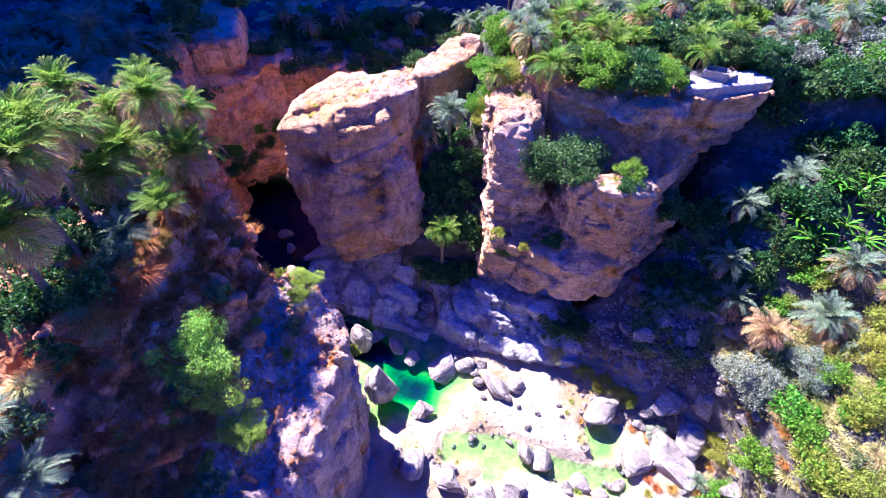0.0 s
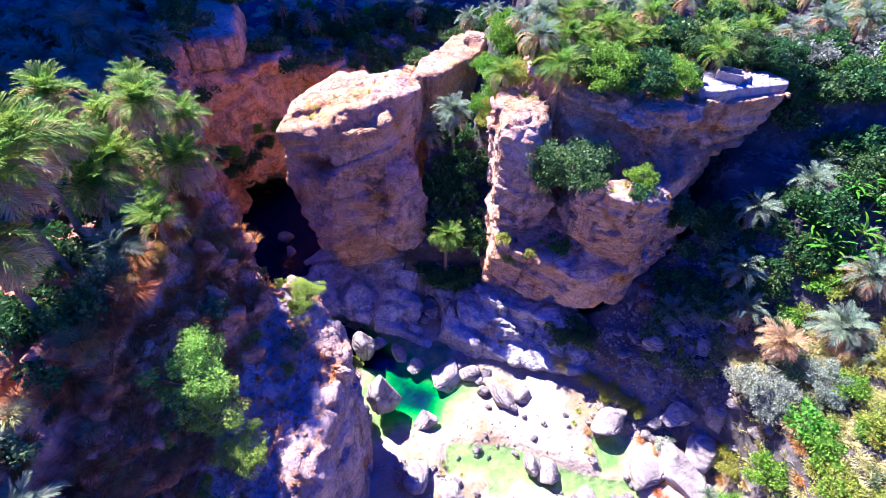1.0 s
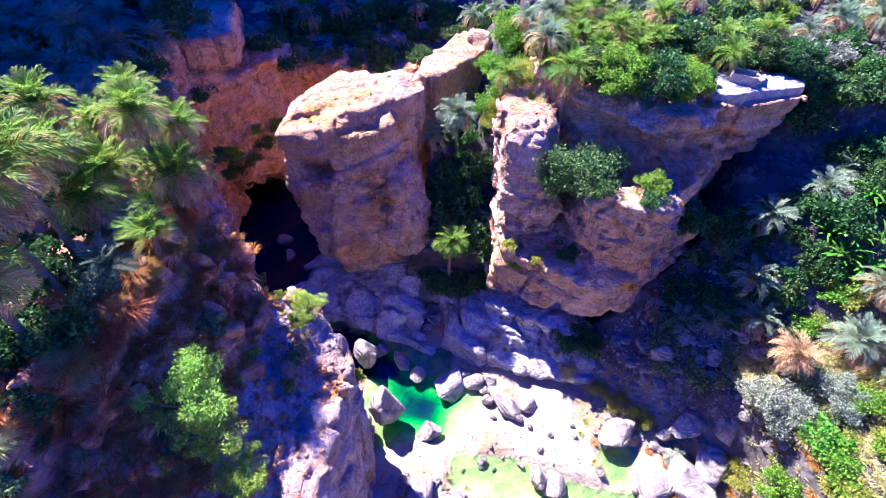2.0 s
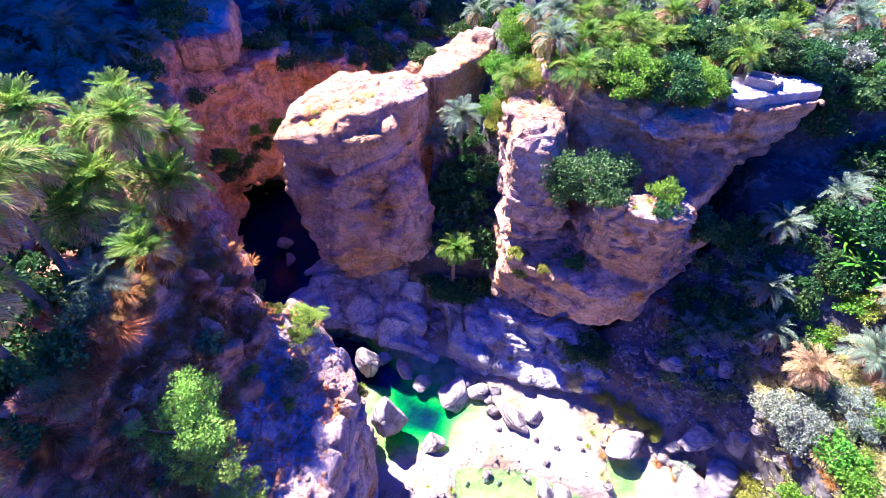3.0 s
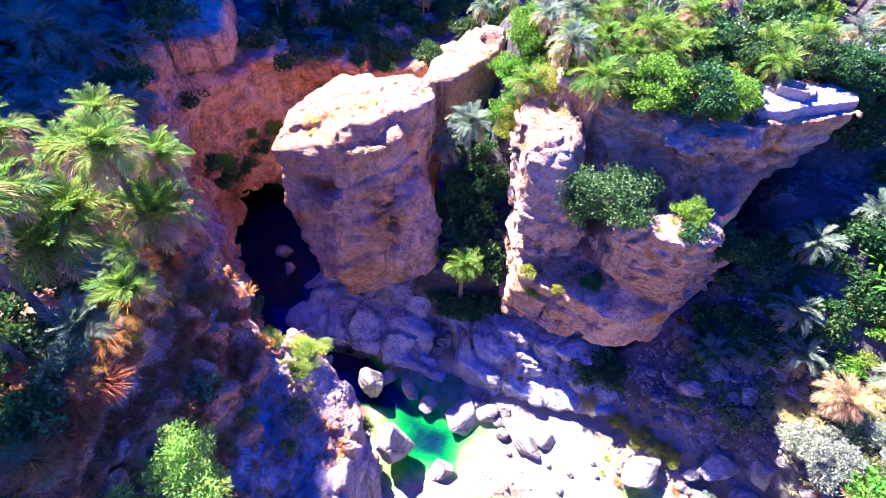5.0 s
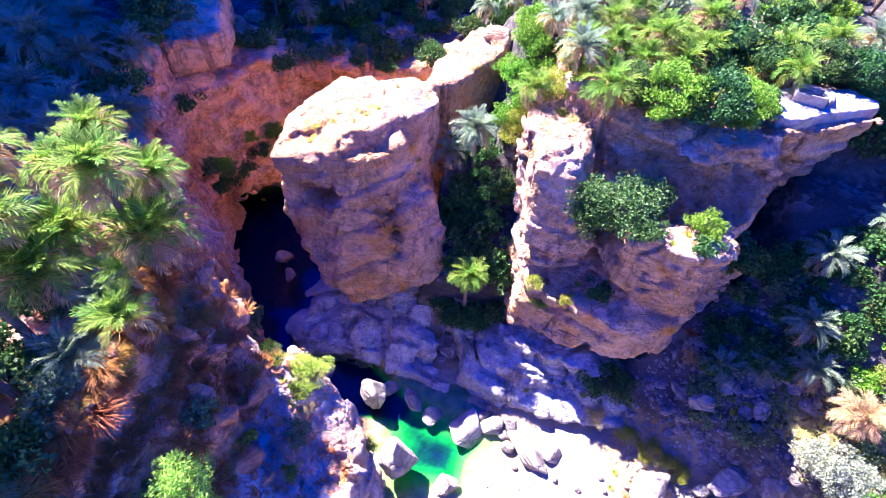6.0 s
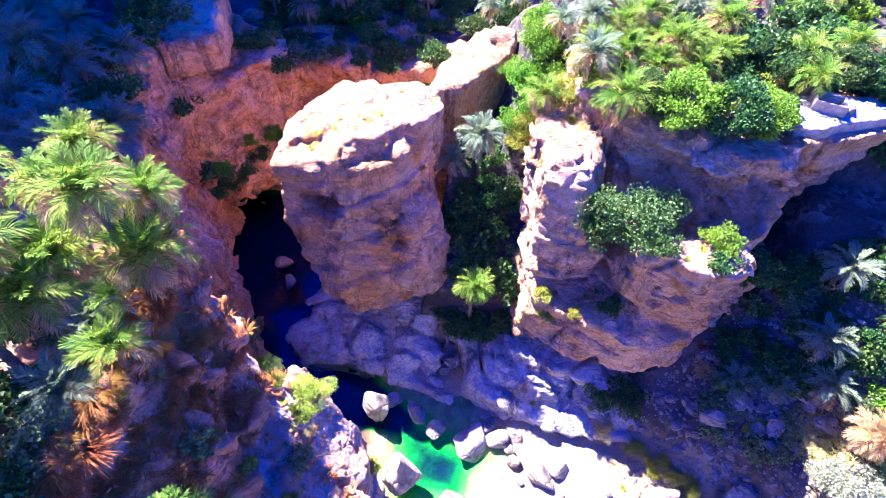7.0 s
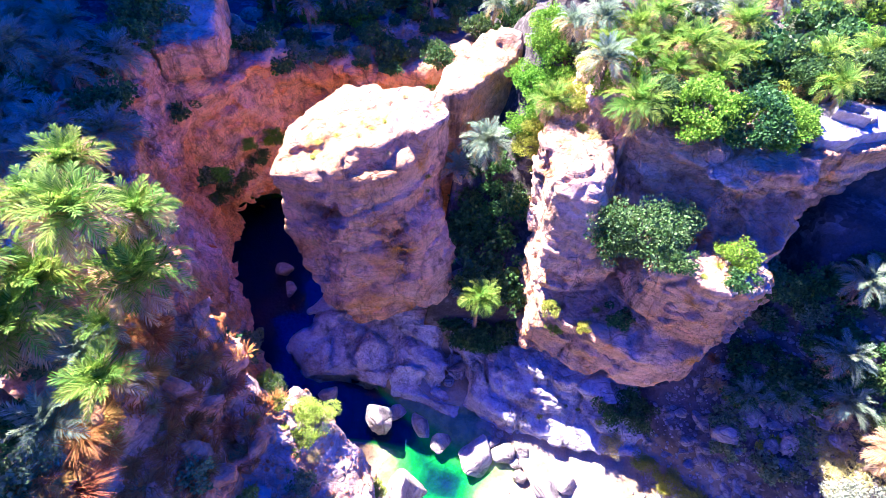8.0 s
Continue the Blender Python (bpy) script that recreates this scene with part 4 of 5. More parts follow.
pattern("mixed_lo", "scrub_bush", 17, (1.6, 1.5, 1.7), 28, 30, 0.27, LEAF_GREY, "grey-green scrub bush in the canyon thicket", spread=0.28, stems=3)
pattern("straw_lo", "straw_bush", 18, (1.3, 1.2, 1.5), 26, 50, 0.16, LEAF_STRAW, "straw-coloured dry bush in the canyon thicket", spread=0.28, narrow=0.2, stems=3)
pattern("small_lo", "small_bush", 19, (0.9, 0.85, 1.0), 20, 40, 0.15, LEAF_LIME, "small yellow-green bush in rubble", spread=0.32, stems=3)
pattern("grey_lo", "grey_shrub", 20, (2.6, 2.4, 3.2), 42, 34, 0.27, LEAF_SILVER, "silvery shrub in the canyon thicket", spread=0.24, stems=3)

plant("broad_a", 16.0, 51.6, 1.08)
plant("broad_b", 19.6, 50.6, 1.1)
plant("broad_a", 22.6, 51.0, 0.86, turn=2)
plant("broad_b", 14.0, 53.4, 0.9, turn=1)
for x, y, k in [(36.6, 58.0, 1.0), (33.4, 59.2, 1.05), (40.2, 56.6, 1.0), (28.0, 58.6, 0.9), (24.8, 52.6, 0.62)]:
    plant("broad_b", x, y, k, turn=x)
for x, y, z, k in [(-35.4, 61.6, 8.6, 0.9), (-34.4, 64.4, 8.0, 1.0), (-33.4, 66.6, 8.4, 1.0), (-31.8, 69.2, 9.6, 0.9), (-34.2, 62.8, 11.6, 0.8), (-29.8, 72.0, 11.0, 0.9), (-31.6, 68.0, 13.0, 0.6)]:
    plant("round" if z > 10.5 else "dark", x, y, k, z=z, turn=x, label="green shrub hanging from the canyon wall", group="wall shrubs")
plant("alcove", 13.4, 45.4, 1.45, z=21.8)
plant("dark", 11.0, 45.6, 1.3, z=22.0)
plant("round", 19.4, 42.2, 0.95, z=24.7)
plant("feather", -17.6, 18.4, 1.5, turn=1)
plant("feather", -15.6, 17.0, 1.25, turn=3)
plant("feather", -13.6, 15.2, 1.0, turn=5)
plant("feather", -12.8, 29.4, 0.85, turn=2, label="small feathery tree on the promontory rim")
plant("small", -8.6, 26.6, 0.9)
plant("straw", 14.9, 35.0, 1.1)
plant("lime", 20.6, 32.0, 1.0)
plant("lime", 23.0, 30.4, 1.05, turn=2)
plant("lime", 18.4, 33.6, 0.8, turn=3)
plant("dark", 15.6, 38.0, 1.3)
plant("dark", 17.6, 37.4, 1.1, turn=1)
plant("small", 7.3, 42.6, 0.9)
plant("small", 6.4, 43.2, 1.1, turn=2)
plant("small", 9.6, 41.6, 0.8, turn=4)
plant("grey", 32.6, 27.6, 1.0)
plant("grey", 37.2, 27.4, 0.75, turn=2)
plant("mixed", 36.0, 30.0, 1.3)
plant("round", 38.6, 26.4, 0.9, turn=1)
plant("lime", 41.6, 27.4, 1.4, turn=1)
plant("lime", 44.6, 30.4, 1.5, turn=2)
plant("lime", 39.6, 22.6, 1.4, turn=3)
plant("lime", 42.4, 24.0, 1.5, turn=4)
plant("round", 41.6, 20.6, 1.2, turn=2)
plant("lime", 31.0, 23.6, 1.2, turn=1)
plant("round", 32.4, 21.2, 1.3, turn=3)
plant("round", 30.6, 19.4, 0.9, turn=4)
plant("lime", 44.0, 27.6, 1.3, turn=5)
plant("mixed", -19.6, 34.4, 1.0, turn=1)
plant("round", -20.0, 35.2, 0.8, turn=2)
plant("round", 52.0, 59.6, 1.7, turn=1)
plant("round", 6.2, 69.0, 1.2, turn=2)
plant("round", 5.6, 66.0, 1.2, turn=3)
plant("lime", 5.2, 63.0, 1.3, turn=1)
plant("lime", 7.2, 59.6, 1.5, turn=2)
plant("lime", 4.4, 56.6, 1.1, turn=3)
plant("small", 3.6, 50.4, 1.0, turn=1)

for x, y, s in [(-1.6, 44.8, 0.9), (1.0, 44.6, 0.8), (2.8, 45.6, 1.0), (0.2, 47.6, 1.1), (-2.8, 46.4, 0.9), (3.4, 47.4, 0.9), (-1.4, 49.6, 1.2), (2.0, 50.0, 1.2), (-2.8, 52.6, 1.2), (1.2, 53.4, 1.3), (-1.6, 55.6, 1.3), (2.6, 56.4, 1.2),
                (-27.4, 77.0, 1.2), (-13.0, 79.4, 1.0), (18.6, 39.9, 0.6), (13.0, 42.6, 0.7), (14.6, 41.4, 0.6)]:
    plant("dark_lo", x, y, 1.15 * s, turn=3 * x, group="crevice shrubs")
for x, y, s in [(4.4, 61.6, 1.2), (5.4, 64.4, 1.3), (4.6, 67.2, 1.3), (5.6, 70.6, 1.3), (6.2, 73.4, 1.3), (3.4, 64.0, 1.1), (3.8, 69.6, 1.1), (7.4, 66.4, 1.3), (6.8, 62.6, 1.2)]:
    plant("round" if y % 3 < 1.6 else "lime", x, y, s, turn=y, group="gap thicket")
for x, y in [(-0.6, 44.6), (-1.9, 45.2), (1.3, 45.0)]:
    plant("dark", x, y, 0.95, turn=x, group="crevice shrubs")
for x in range(40, 62, 3):
    plant("broad_b_lo", x, 53.8 + (x * 5 % 3) * 0.7, 0.95, turn=x, group="plateau edge trees")
# thickets, area by area: x0, x1, y0, y1, how many, kinds
bush_rng = random.Random(4)
for x0, x1, y0, y1, many, kinds in [
    (-3.5, 3.6, 47, 60, 16, ("dark", "dark", "mixed")), (-1, 5, 60, 70, 8, ("dark", "lime")),
    (8, 30, 57, 72, 46, ("broad_b", "round", "mixed", "lime", "dark", "straw")), (24, 62, 58, 82, 80, ("round", "broad_b", "mixed", "grey", "dark")),
    (10, 64, 80, 106, 70, ("broad_b", "broad_a", "dark", "mixed")), (40, 62, 40, 60, 44, ("dark", "mixed", "broad_b")),
    (34, 58, 14, 40, 90, ("lime", "round", "mixed", "lime", "straw")), (25, 40, 37, 50, 75, ("dark", "dark", "dark", "mixed")),
    (-60, -33, 42, 62, 46, ("dark", "dark", "mixed", "broad_b")), (-60, -38, 62, 84, 34, ("dark", "mixed", "broad_b")),
    (-36, -4, 80, 104, 70, ("dark", "mixed", "dark", "round", "broad_b")), (-34, -10, 77, 82, 16, ("dark", "mixed", "dark")), (-10, 9, 86, 104, 26, ("dark", "broad_b", "mixed")),
    (-33, -23, 18, 42, 34, ("dark", "mixed", "dark")), (-34, -23, 2, 18, 18, ("dark", "mixed", "dark")), (-22, -12, 10, 33, 12, ("small", "mixed", "small")),
    (24, 33, 31, 37, 10, ("small", "mixed")), (28, 36, 14, 22, 8, ("lime", "round")), (-41, -35, 60, 72, 10, ("dark", "mixed"))]:
    for i in range(many):
        x, y = bush_rng.uniform(x0, x1), bush_rng.uniform(y0, y1)
        z = top(x, y)
        if z < 0.4 or (20 < x < 38.6 and 48 < y < 58) or (10 < x < 38 and 38 < y < 51 and z > 15 + 0.45 * (x - 29) + 0.7 * (y - 38)) or (-24 < x < 5 and 44 < y < 79 and z > 20):
            continue
        plant(bush_rng.choice(kinds) + "_lo", x, y, bush_rng.uniform(0.7, 1.15), z - 0.1, bush_rng.uniform(0, 6.28), group="canyon scrub")


def banana(seed):
    """A clump of long arching leaves."""
    rng = np.random.RandomState(seed)
    ob = tagged(new("banana_plant"), "clump of glossy bright green banana plants", "plant", "banana plants")
    stem = tube([(0, 0, -0.2), (0.05, 0, 0.9), (0, 0.05, 1.6)], [0.16, 0.12, 0.07], 8)
    part("stem", mesh_from("stem", *stem), WOOD, ob)
    for i in range(20):
        n = 9
        s = np.linspace(0, 1, n)
        length, ang = rng.uniform(1.9, 2.8), rng.uniform(0.7, 1.45) - rng.uniform(0.9, 1.7) * s
        px, pz = np.cumsum(np.cos(ang)) * length / n, np.cumsum(np.sin(ang)) * length / n
        w = 0.17 * np.sin(np.pi * np.clip(s * 0.92 + 0.06, 0, 1)) ** 0.7 * rng.uniform(0.8, 1.1)
        v = np.concatenate([np.stack([px, w, pz - 0.25 * w], 1), np.stack([px, 0 * w, pz], 1), np.stack([px, -w, pz - 0.25 * w], 1)])
        k = np.arange(n - 1)
        f = np.concatenate([np.stack([k, k + 1, n + k + 1, n + k], 1), np.stack([n + k, n + k + 1, 2 * n + k + 1, 2 * n + k], 1)])
        leaf = part("leaf", mesh_from("leaf", v, f), BANANA, ob)
        leaf.matrix_basis = Matrix.Translation((0, 0, 1.2 * rng.uniform(0.5, 1.1))) @ Matrix.Rotation(i * 2.4 + rng.uniform(-0.3, 0.3), 4, "Z")
    return ob


BANANA = leaf_material("banana leaf", (0.04, 0.17, 0.01), (0.13, 0.32, 0.025), 0.3, 0.25)
bananas = [banana(31), banana(32), banana(33)]
spots = [(43.0, 40.4), (45.5, 41.0), (41.2, 41.6), (40.2, 40.0), (44.2, 38.6), (46.6, 38.4), (42.0, 38.8), (47.6, 42.6), (44.4, 43.0), (41.6, 37.4), (48.4, 40.2), (46, 44.6), (39.6, 42.6), (43, 45)]
for i, (x, y) in enumerate(spots):
    m = Matrix.Translation((x, y, top(x, y) - 0.1)) @ Matrix.Rotation(i * 1.3, 4, "Z") @ Matrix.Scale(0.9 + 0.07 * (i % 4), 4)
    if i < 3:
        bananas[i].matrix_basis = m
    else:
        copy_thing(bananas[i % 3], m).matrix_basis = m

# grass tufts
TUFTS = [tuft_mesh("grass_tuft", 40 + i, n, h, s, 0.019, mat, 1.3) for i, (n, h, s, mat) in enumerate([
    (320, 1.15, 0.9, LEAF_TAN), (260, 0.9, 0.8, LEAF_TAN), (220, 1.1, 0.6, LEAF_STRAW), (150, 0.9, 0.6, LEAF_LIME), (140, 0.8, 0.5, LEAF_GREY)])]
TUFT_LABELS = ["large tuft of rusty dry grass", "tuft of orange dry grass", "tuft of pale straw grass", "tuft of yellow-green grass", "tuft of grey-green grass"]


def tuft(kind, x, y, size, turn, below=200.0):
    ob = tagged(new("straw_tuft" if kind == 2 else "grass_tuft", TUFTS[kind]), TUFT_LABELS[kind], "grass", "grass tufts")
    ob.matrix_basis = Matrix.Translation((x, y, top(x, y, below) - 0.05)) @ Matrix.Rotation(turn, 4, "Z") @ Matrix.Scale(size, 4)


tuft_rng = random.Random(9)
for x0, x1, y0, y1, many, kinds, s in [
    (-24, -16, 10, 32, 150, (0, 0, 1, 1, 4, 2), 1.05), (-17, -12, 10, 30, 16, (1, 4, 2, 3, 4), 0.7), (-24, -19.5, 24, 34, 16, (0, 0, 2), 1.3), (-30, -22, 4, 24, 30, (0, 1, 4), 1.2),
    (10, 24, 19, 30, 16, (1, 2, 3), 0.7), (24, 34, 17, 26, 26, (1, 2, 1), 0.9), (32, 54, 12, 34, 130, (2, 2, 3, 3), 1.3), (24, 38, 32, 44, 24, (4, 1, 3), 0.9),
    (-18, -6, 51, 62, 14, (2, 3), 0.55), (5, 12, 54, 62, 14, (2, 3), 1.0), (-2, 4, 20, 24, 8, (2, 3), 0.6), (7, 18, 36, 44, 8, (3, 4), 0.6)]:
    for i in range(many):
        x, y = tuft_rng.uniform(x0, x1), tuft_rng.uniform(y0, y1)
        if top(x, y) > 0.15:
            tuft(tuft_rng.choice(kinds), x, y, s * tuft_rng.uniform(0.65, 1.2), tuft_rng.uniform(0, 6.28))

for x, y, s in [(-22.7, 21.1, 1.7), (-21.8, 22.2, 1.8), (-22.5, 19.2, 1.7), (-22.7, 17.7, 1.5), (-22.9, 16.0, 1.5), (-20.9, 28.3, 1.5), (-21.5, 30.6, 1.5), (-21.0, 17.7, 1.2), (-22.2, 20.2, 1.5), (-21.2, 21.0, 1.2)]:
    tuft(0 if s > 1.3 else 1, x, y, s, 5 * x)
# ---- boulders ----
def boulder_mesh(seed, detail=3, flat=0.8, cuts=11, worn=True):
    rng = np.random.RandomState(seed)
    bm = bmesh.new()
    bmesh.ops.create_icosphere(bm, subdivisions=detail, radius=1.0)
    co = np.array([v.co for v in bm.verts])
    co *= 1 + 0.28 * fbm(co[:, 0] + 7 * seed, co[:, 1], co[:, 2], 1.1, 3)[:, None]
    for k in range(cuts):
        n = rng.normal(0, 1, 3)
        n /= np.linalg.norm(n)
        over = np.maximum(co @ n - rng.uniform(0.5, 0.82), 0)
        co -= 0.93 * over[:, None] * n
    co *= 1 + 0.05 * fbm(co[:, 0] + 3 * seed, co[:, 1], co[:, 2], 0.25, 2)[:, None]
    co *= np.array([1, rng.uniform(0.75, 0.95), flat])
    for v, c in zip(bm.verts, co):
        v.co = c
    for f in bm.faces:
        f.smooth = worn
    me = bpy.data.meshes.new("boulder")
    bm.to_mesh(me)
    bm.free()
    return me


ROCK_STONE = rock_material("boulder stone", (0.44, 0.385, 0.34), (0.4, 0.32, 0.265), (0.34, 0.21, 0.13), (0.1, 0.075, 0.062), 0.42)
BOULDERS = [boulder_mesh(60 + i, 4 if i < 4 else 3, (0.8, 0.7, 0.9, 0.65, 0.75, 0.6, 0.85, 0.7)[i]) for i in range(8)]
for me in BOULDERS:
    me.materials.append(ROCK_STONE)


def boulder(kind, x, y, z, size, turn=0.0, label="pale rounded limestone boulder", stretch=(1, 1, 1), tilt=0.0, group="wadi boulders", name="boulder"):
    size *= 1.08
    ob = tagged(new(name, BOULDERS[kind]), label, "boulder", group)
    ob.matrix_basis = Matrix.Translation((x, y, z)) @ Matrix.Rotation(turn, 4, "Z") @ Matrix.Rotation(tilt, 4, "X") @ Matrix.Diagonal((size * stretch[0], size * stretch[1], size * stretch[2], 1))
    return ob


boulder(2, -6.7, 29.1, 2.2, 2.6, 0.5, "big pale rounded boulder standing in the pool", (0.8, 0.85, 1.5))
boulder(1, -1.3, 27.4, 0.5, 1.5, 0.2, "pale boulder standing in green shallow water")
boulder(2, -10.4, 36.9, 0.6, 2.5, 1.2, "tall pale slab standing in dark water", (0.75, 0.8, 1.3))
boulder(3, -8.9, 37.8, 0.1, 1.2, 0.4)
boulder(4, -5.7, 36.6, 0.1, 1.5, 2.0, "pale slab just above the dark pool", (1.2, 0.8, 0.5))
boulder(5, -3.6, 34.9, 0.1, 1.5, 0.8, "pale leaning slab in the pool", (0.7, 1.1, 0.8), 0.4)
boulder(6, 0.7, 33.4, 0.2, 2.0, 0.1, "pale squared slab at the pool's edge", (1.0, 1.2, 0.7), 0.3)
for k, x, y, s in [(7, 3.6, 33.8, 1.3), (0, 4.8, 33.0, 0.8), (1, 5.8, 34.4, 1.1), (2, 5.2, 31.8, 0.9), (3, 2.4, 35.2, 0.9), (4, 3.2, 36.2, 0.6)]:
    boulder(k, x, y, 0.35, s, k)
boulder(2, 7.6, 30.9, 0.9, 1.9, 0.9, "long pale boulder tilted on the gravel bar", (0.8, 1.35, 0.8), 0.2)
boulder(6, 10.0, 31.2, 0.8, 1.3, 0.3)
boulder(7, 8.8, 29.6, 0.6, 0.45)
boulder(0, 19.9, 28.3, 1.3, 2.3, 1.0, "big pale boulder beside the side pool", (1.05, 1, 0.85))
boulder(1, 28.0, 28.6, 3.6, 2.1, 0.2, "wide pale boulder half in shade", (1.2, 0.9, 0.8))
boulder(5, 25.2, 28.2, 1.8, 1.1, 0.2)
boulder(4, 30.6, 27.6, 4.6, 1.9, 1.3, "jagged pale boulder in dappled light", (0.9, 0.8, 1.3))
boulder(3, 22.8, 22.9, 0.9, 2.2, 0.6, "white sunlit boulder by the side pool", (1.1, 1.1, 0.9))
boulder(0, 26.4, 23.2, 1.2, 3.0, 2.4, "large white sunlit outcrop with dark cracks", (1.2, 1.0, 0.8))
boulder(7, 29.2, 24.6, 2.0, 2.1, 1.4, "white sunlit boulder under green shrubs")
boulder(2, 10.6, 23.1, 0.4, 1.4, 0.4, "pale boulder at the stream's edge", (0.8, 1.1, 0.9))
boulder(6, 12.4, 22.4, 0.4, 1.5, 0.9)
boulder(1, 4.6, 24.6, 0.1, 0.6, 0.4)
for k, x, y, s in [(3, 16.4, 20.0, 1.3), (4, 18.2, 19.0, 1.2), (5, 20.4, 20.2, 1.0), (6, 14.6, 19.4, 0.8), (1, 9.0, 18.6, 1.6), (2, 5.6, 17.8, 1.9), (0, 1.8, 19.2, 1.7), (7, -2.4, 20.6, 1.8), (4, 29.6, 17.4, 2.0), (5, 31.6, 19.4, 1.4), (0, 21.6, 18.0, 1.6)]:
    boulder(k, x, y, top(x, y) + 0.3 * s, s, k * 0.7, "white sunlit boulder on the wadi floor")
for k, x, y, z, s in [(3, -27.0, 57.6, 0.1, 1.3), (5, -25.2, 54.4, 0.0, 1.2), (6, -17.0, 39.6, -0.2, 1.2)]:
    boulder(k, x, y, z, s, k, "grey boulder in the dark canyon water", group="canyon boulders")
for k, x, y, s in [(2, 24.6, 35.2, 1.5), (4, 26.6, 36.2, 1.2), (5, 23.0, 36.6, 1.0), (6, -1.9, 43.2, 1.3), (1, 29.5, 34.0, 1.2)]:
    boulder(k, x, y, top(x, y) + 0.3 * s, s, k, "angular shaded boulder on the rubble slope", group="slope boulders")
boulder_rng = random.Random(12)
for x0, x1, y0, y1, many, a, b in [(20, 34, 27, 42, 90, 0.3, 0.9), (4, 24, 18, 30, 24, 0.2, 0.55), (24, 33, 17, 28, 46, 0.3, 0.9), (-6, 4, 18, 24, 16, 0.3, 0.8), (-4, 3, 42, 52, 14, 0.4, 0.9)]:
    for i in range(many):
        x, y, s = boulder_rng.uniform(x0, x1), boulder_rng.uniform(y0, y1), boulder_rng.uniform(a, b)
        boulder(boulder_rng.randrange(4, 8), x, y, top(x, y) + 0.2 * s, s, boulder_rng.uniform(0, 6.28), "loose pale stone among rubble", group="loose stones", name="loose_stone")


CRAG = [boulder_mesh(80 + i, 3, (0.7, 0.9, 0.6, 1.1)[i], 22, False) for i in range(4)]
for me in CRAG:
    me.materials.append(ROCK_RED)
for k, x, y, s in [(0, -20.4, 17.7, 1.3), (1, -19.9, 28.5, 1.5), (2, -17.1, 24.6, 1.6), (3, -22.2, 15.5, 0.8), (0, -18.6, 25.6, 1.4), (1, -19.4, 22.6, 1.3), (2, -18.4, 20.4, 1.5)]:
    ob = tagged(new("rock_crag", CRAG[k]), "large pinkish crag standing out of the slope", "boulder", "slope crags")
    ob.matrix_basis = Matrix.Translation((x, y, top(x, y))) @ Matrix.Rotation(k + x, 4, "Z") @ Matrix.Diagonal((s, 0.8 * s, 1.3 * s, 1))
crag_rng = random.Random(15)
for i in range(80):
    x, y, s = crag_rng.uniform(-22.5, -12), crag_rng.uniform(9, 31), 0.35 + 0.9 * crag_rng.random() ** 2
    ob = tagged(new("rock_crag", crag_rng.choice(CRAG)), "angular reddish rock sticking out of the slope", "boulder", "slope crags")
    ob.matrix_basis = Matrix.Translation((x, y, top(x, y) + 0.1 * s)) @ Matrix.Rotation(crag_rng.uniform(0, 6.28), 4, "Z") @ Matrix.Rotation(crag_rng.uniform(-0.4, 0.4), 4, "X") @ Matrix.Diagonal((1.3 * s, 0.7 * s, 1.1 * s, 1))


def rubble(name, seed, areas, label, mat):
    """Small stones lying close together, joined."""
    rng = np.random.RandomState(seed)
    bm = bmesh.new()
    bmesh.ops.create_icosphere(bm, subdivisions=1, radius=1.0)
    base = np.array([v.co for v in bm.verts])
    tris = np.array([[v.index for v in f.verts] for f in bm.faces])
    bm.free()
    chunks = []
    for x0, x1, y0, y1, many, a, b in areas:
        for i in range(many):
            x, y = rng.uniform(x0, x1), rng.uniform(y0, y1)
            if top(x, y) < 0.05:
                continue
            s = a + (b - a) * rng.rand() ** 2.5
            v = base * (1 + 0.3 * rng.uniform(-1, 1, (len(base), 1))) * s * np.array([1, rng.uniform(0.6, 1), rng.uniform(0.45, 0.8)])
            c, w = math.cos(i), math.sin(i)
            v = v @ np.array([[c, -w, 0], [w, c, 0], [0, 0, 1]])
            chunks.append((v + np.array([x, y, top(x, y) + 0.1 * s]), tris))
    me = mesh_from(name, *join_arrays(chunks), smooth=False)
    me.materials.append(mat)
    return tagged(new(name, me), label, "stones", kind="stuff")


rubble("wadi_pebbles", 71, [(-6, 30, 17, 31, 420, 0.05, 0.2), (18, 38, 27, 44, 2600, 0.08, 0.4), (-2, 6, 31, 38, 200, 0.08, 0.3)], "pale pebbles and broken stones on the wadi floor", ROCK_STONE)
rubble("slope_rubble", 72, [(-24, -9, 8, 32, 1500, 0.06, 0.3), (-40, -32, 56, 70, 500, 0.1, 0.5)], "reddish rubble on the slope", ROCK_RED)

# dead twigs and fallen leaf ribs on the slope
def twigs(name, seed, x0, x1, y0, y1, many, label):
    rng = np.random.RandomState(seed)
    chunks = []
    for i in range(many):
        x, y = rng.uniform(x0, x1), rng.uniform(y0, y1)
        a, length = rng.uniform(0, 6.28), rng.uniform(0.3, 0.9)
        ex, ey = x + math.cos(a) * length, y + math.sin(a) * length
        p, q = np.array([x, y, top(x, y) + 0.05]), np.array([ex, ey, top(ex, ey) + 0.08])
        if abs(p[2] - q[2]) > 1.6:
            continue
        chunks.append(tube([p, 0.5 * (p + q) + np.array([0, 0, 0.12 * length]), q], [0.022, 0.017, 0.008], 4))
    me = mesh_from(name, *join_arrays(chunks))
    me.materials.append(DEADWOOD)
    return tagged(new(name, me), label, "twigs", kind="stuff")


DEADWOOD = bark_material("bleached deadwood", (0.25, 0.17, 0.12), (0.45, 0.36, 0.28))
twigs("dead_twigs", 81, -24, -13, 9, 33, 620, "bleached dead twigs and leaf ribs on the slope")


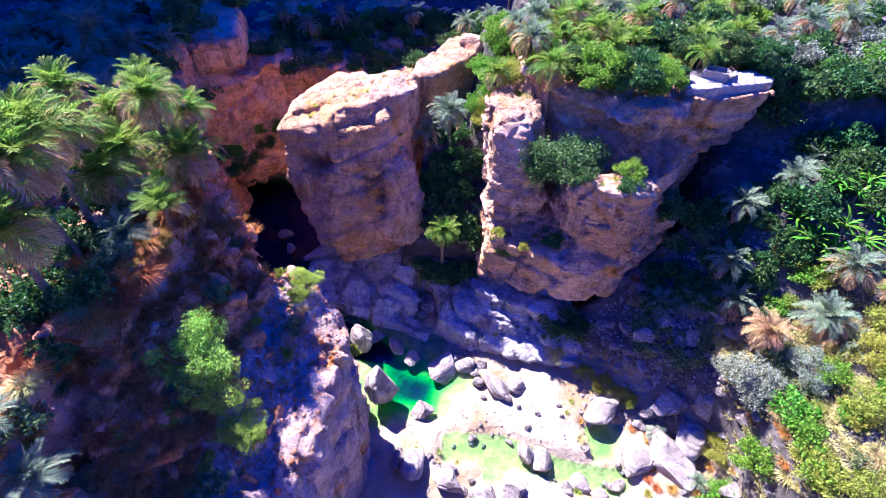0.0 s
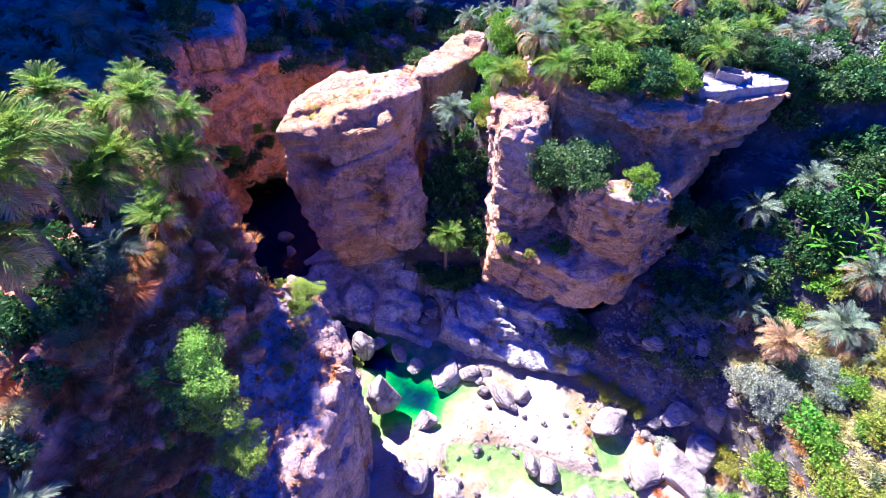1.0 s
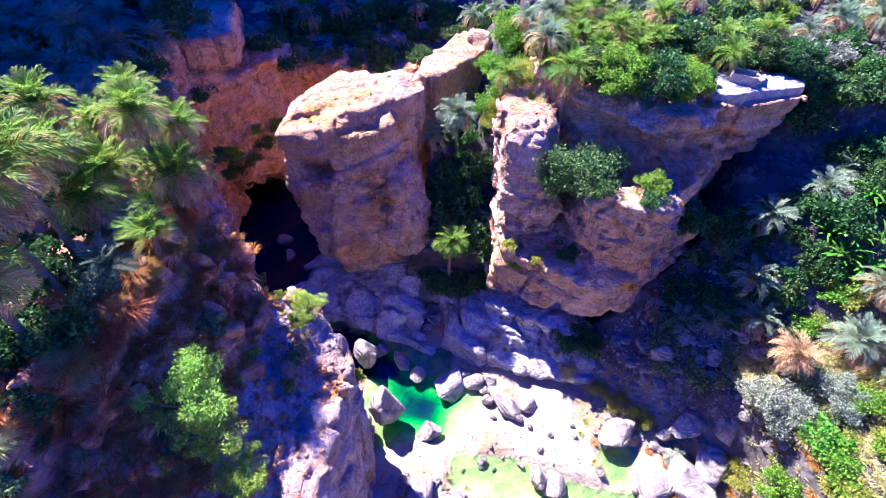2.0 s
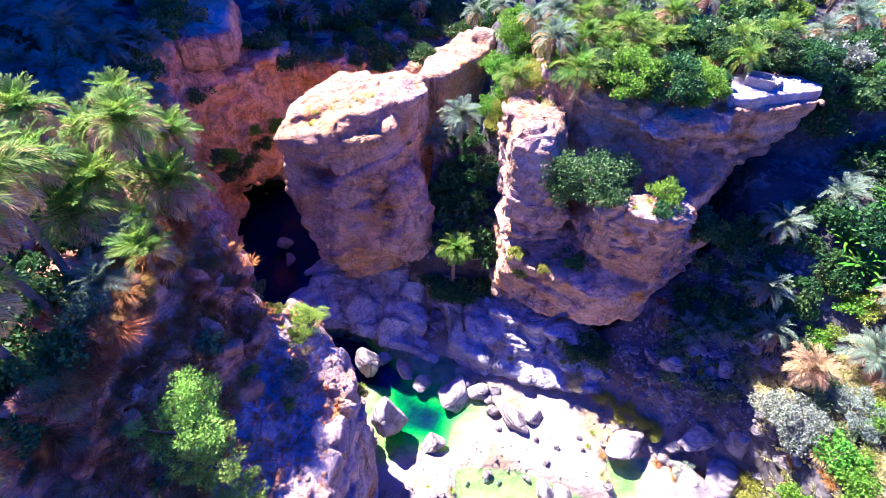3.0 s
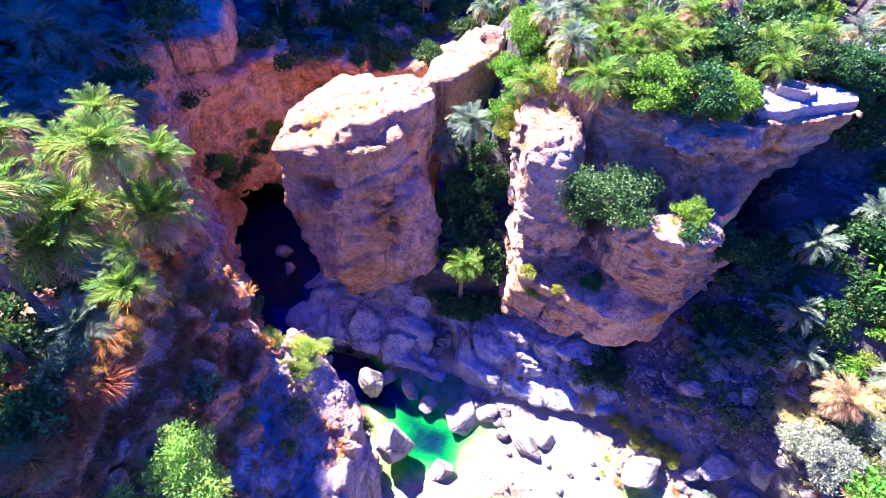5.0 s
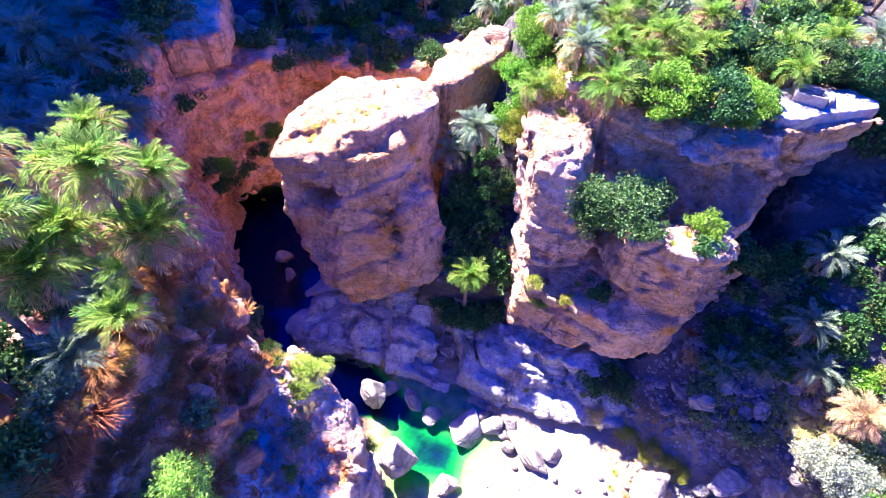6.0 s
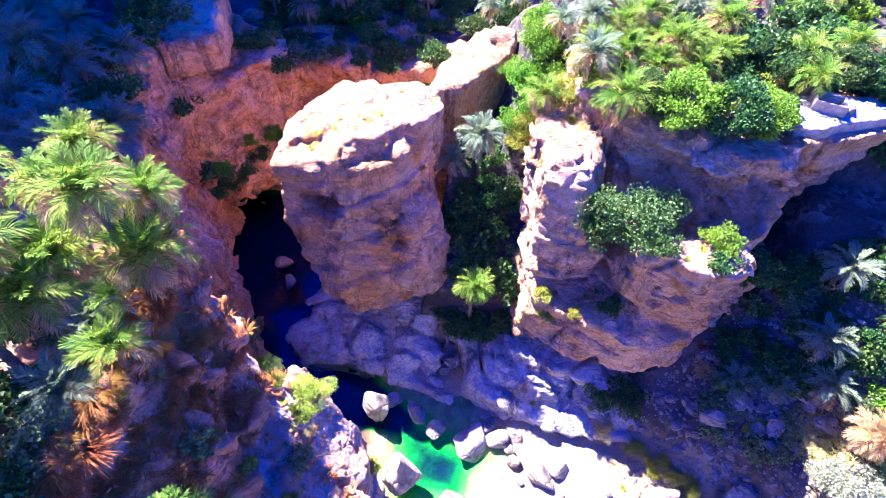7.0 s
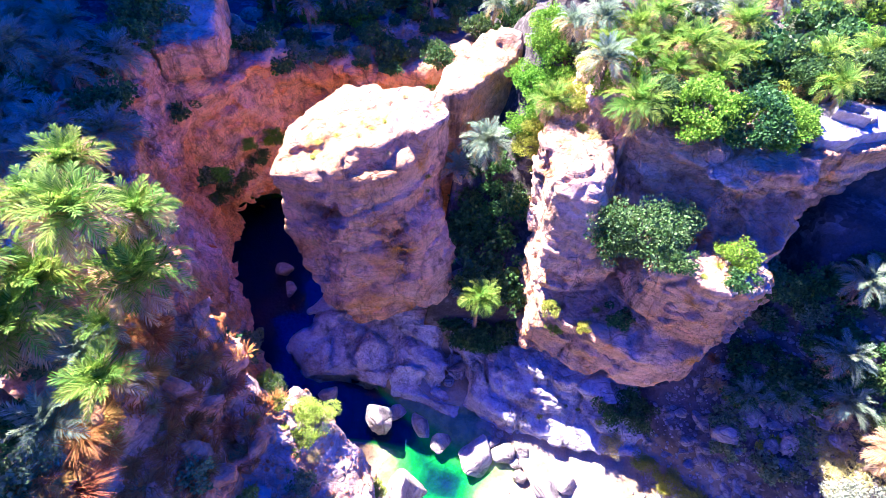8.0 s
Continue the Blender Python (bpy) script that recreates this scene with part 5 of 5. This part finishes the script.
def meadow(name, seed, x0, x1, y0, y1, many, mat, label):
    """Dry grass over the bank, joined."""
    rng = np.random.RandomState(seed)
    blades = many * 40
    cx, cy = np.repeat(rng.uniform(x0, x1, many), 40), np.repeat(rng.uniform(y0, y1, many), 40)
    cz = np.array([top(x, y) for x, y in zip(cx[::40], cy[::40])])
    cz = np.repeat(cz, 40)
    az, h = rng.uniform(0, 2 * math.pi, blades), rng.uniform(0.3, 0.95, blades)
    way = np.stack([np.cos(az), np.sin(az), 0 * az], 1)
    side = np.stack([-np.sin(az), np.cos(az), 0 * az], 1) * 0.03
    root = np.stack([cx, cy, cz - 0.1], 1) + way * rng.uniform(0, 0.3, blades)[:, None]
    mid = root + way * (0.3 * h)[:, None] + np.array([0, 0, 1.0]) * (0.6 * h)[:, None]
    tip = mid + way * (0.5 * h)[:, None] + np.array([0, 0, 1.0]) * (0.15 * h)[:, None]
    v = np.stack([root - side, root + side, mid + side, mid - side, tip + 0.2 * side, tip - 0.2 * side], 1).reshape(-1, 3)
    k = np.arange(blades)[:, None] * 6
    f = np.concatenate([k + np.array([[0, 1, 2, 3]]), k + np.array([[3, 2, 4, 5]])])
    me = mesh_from(name, v, f, smooth=False)
    me.materials.append(mat)
    return tagged(new(name, me), label, "grass", kind="stuff")


meadow("bank_grass", 91, 31, 56, 10, 35, 1100, LEAF_STRAW, "pale straw grass covering the sunny bank")
meadow("slope_grass", 92, -24, -16, 8, 33, 520, LEAF_TAN, "rusty dry grass scattered over the slope")

# ---- the terrace on the cliff top ----
def plaster_material():
    m, t, b = material("pale plaster")
    v = place(t)
    n = noisy(t, v, 1.6, 7, 0.7)
    t.links.new(ramp(t, n, [(0.35, (0.22, 0.17, 0.13)), (0.6, (0.42, 0.36, 0.3))]), b.inputs["Base Color"])
    b.inputs["Roughness"].default_value = 0.9
    bumped(t, b, [(n, 0.5, 0.05)])
    return m


PLASTER = plaster_material()


def box_mesh(name, size, bevel=0.03):
    bm = bmesh.new()
    bmesh.ops.create_cube(bm, size=1.0)
    for v in bm.verts:
        v.co = Vector((v.co.x * size[0], v.co.y * size[1], v.co.z * size[2]))
    bmesh.ops.bevel(bm, geom=bm.edges[:], offset=bevel, segments=2, affect="EDGES")
    me = bpy.data.meshes.new(name)
    bm.to_mesh(me)
    bm.free()
    return me


basin = tagged(new("stone_basin"), "open plastered stone basin with inner steps", "basin")
for size, at in (((3.4, 0.28, 1.25), (0, -1.25, 0.6)), ((3.4, 0.28, 1.15), (0, 1.25, 0.55)), ((0.28, 2.3, 1.2), (-1.56, 0, 0.58)), ((0.28, 2.3, 1.05), (1.56, 0, 0.5))):
    part("wall", box_mesh("wall", size, 0.05), PLASTER, basin).location = at
for i in range(6):
    part("step", box_mesh("step", (1.9, 0.16, 0.14), 0.02), PLASTER, basin).location = (-0.4, -0.9 + 0.36 * i, 0.1 + 0.15 * i)
setting("terrace_paving", paving, PLASTER, "worn pale plastered terrace floor on the cliff top", "paving")
level = top(31.0, 54.6)
basin.matrix_basis = Matrix.Translation((30.0, 54.4, level - 0.05)) @ Matrix.Rotation(radians(-24), 4, "Z") @ Matrix.Scale(0.78, 4)
ledge_wall = tagged(new("low_wall", box_mesh("low_wall", (1.9, 0.3, 0.55), 0.08)), "low plastered parapet on the terrace", "wall")
ledge_wall.data.materials.append(PLASTER)
ledge_wall.matrix_basis = Matrix.Translation((32.2, 54.4, level + 0.2)) @ Matrix.Rotation(radians(62), 4, "Z")
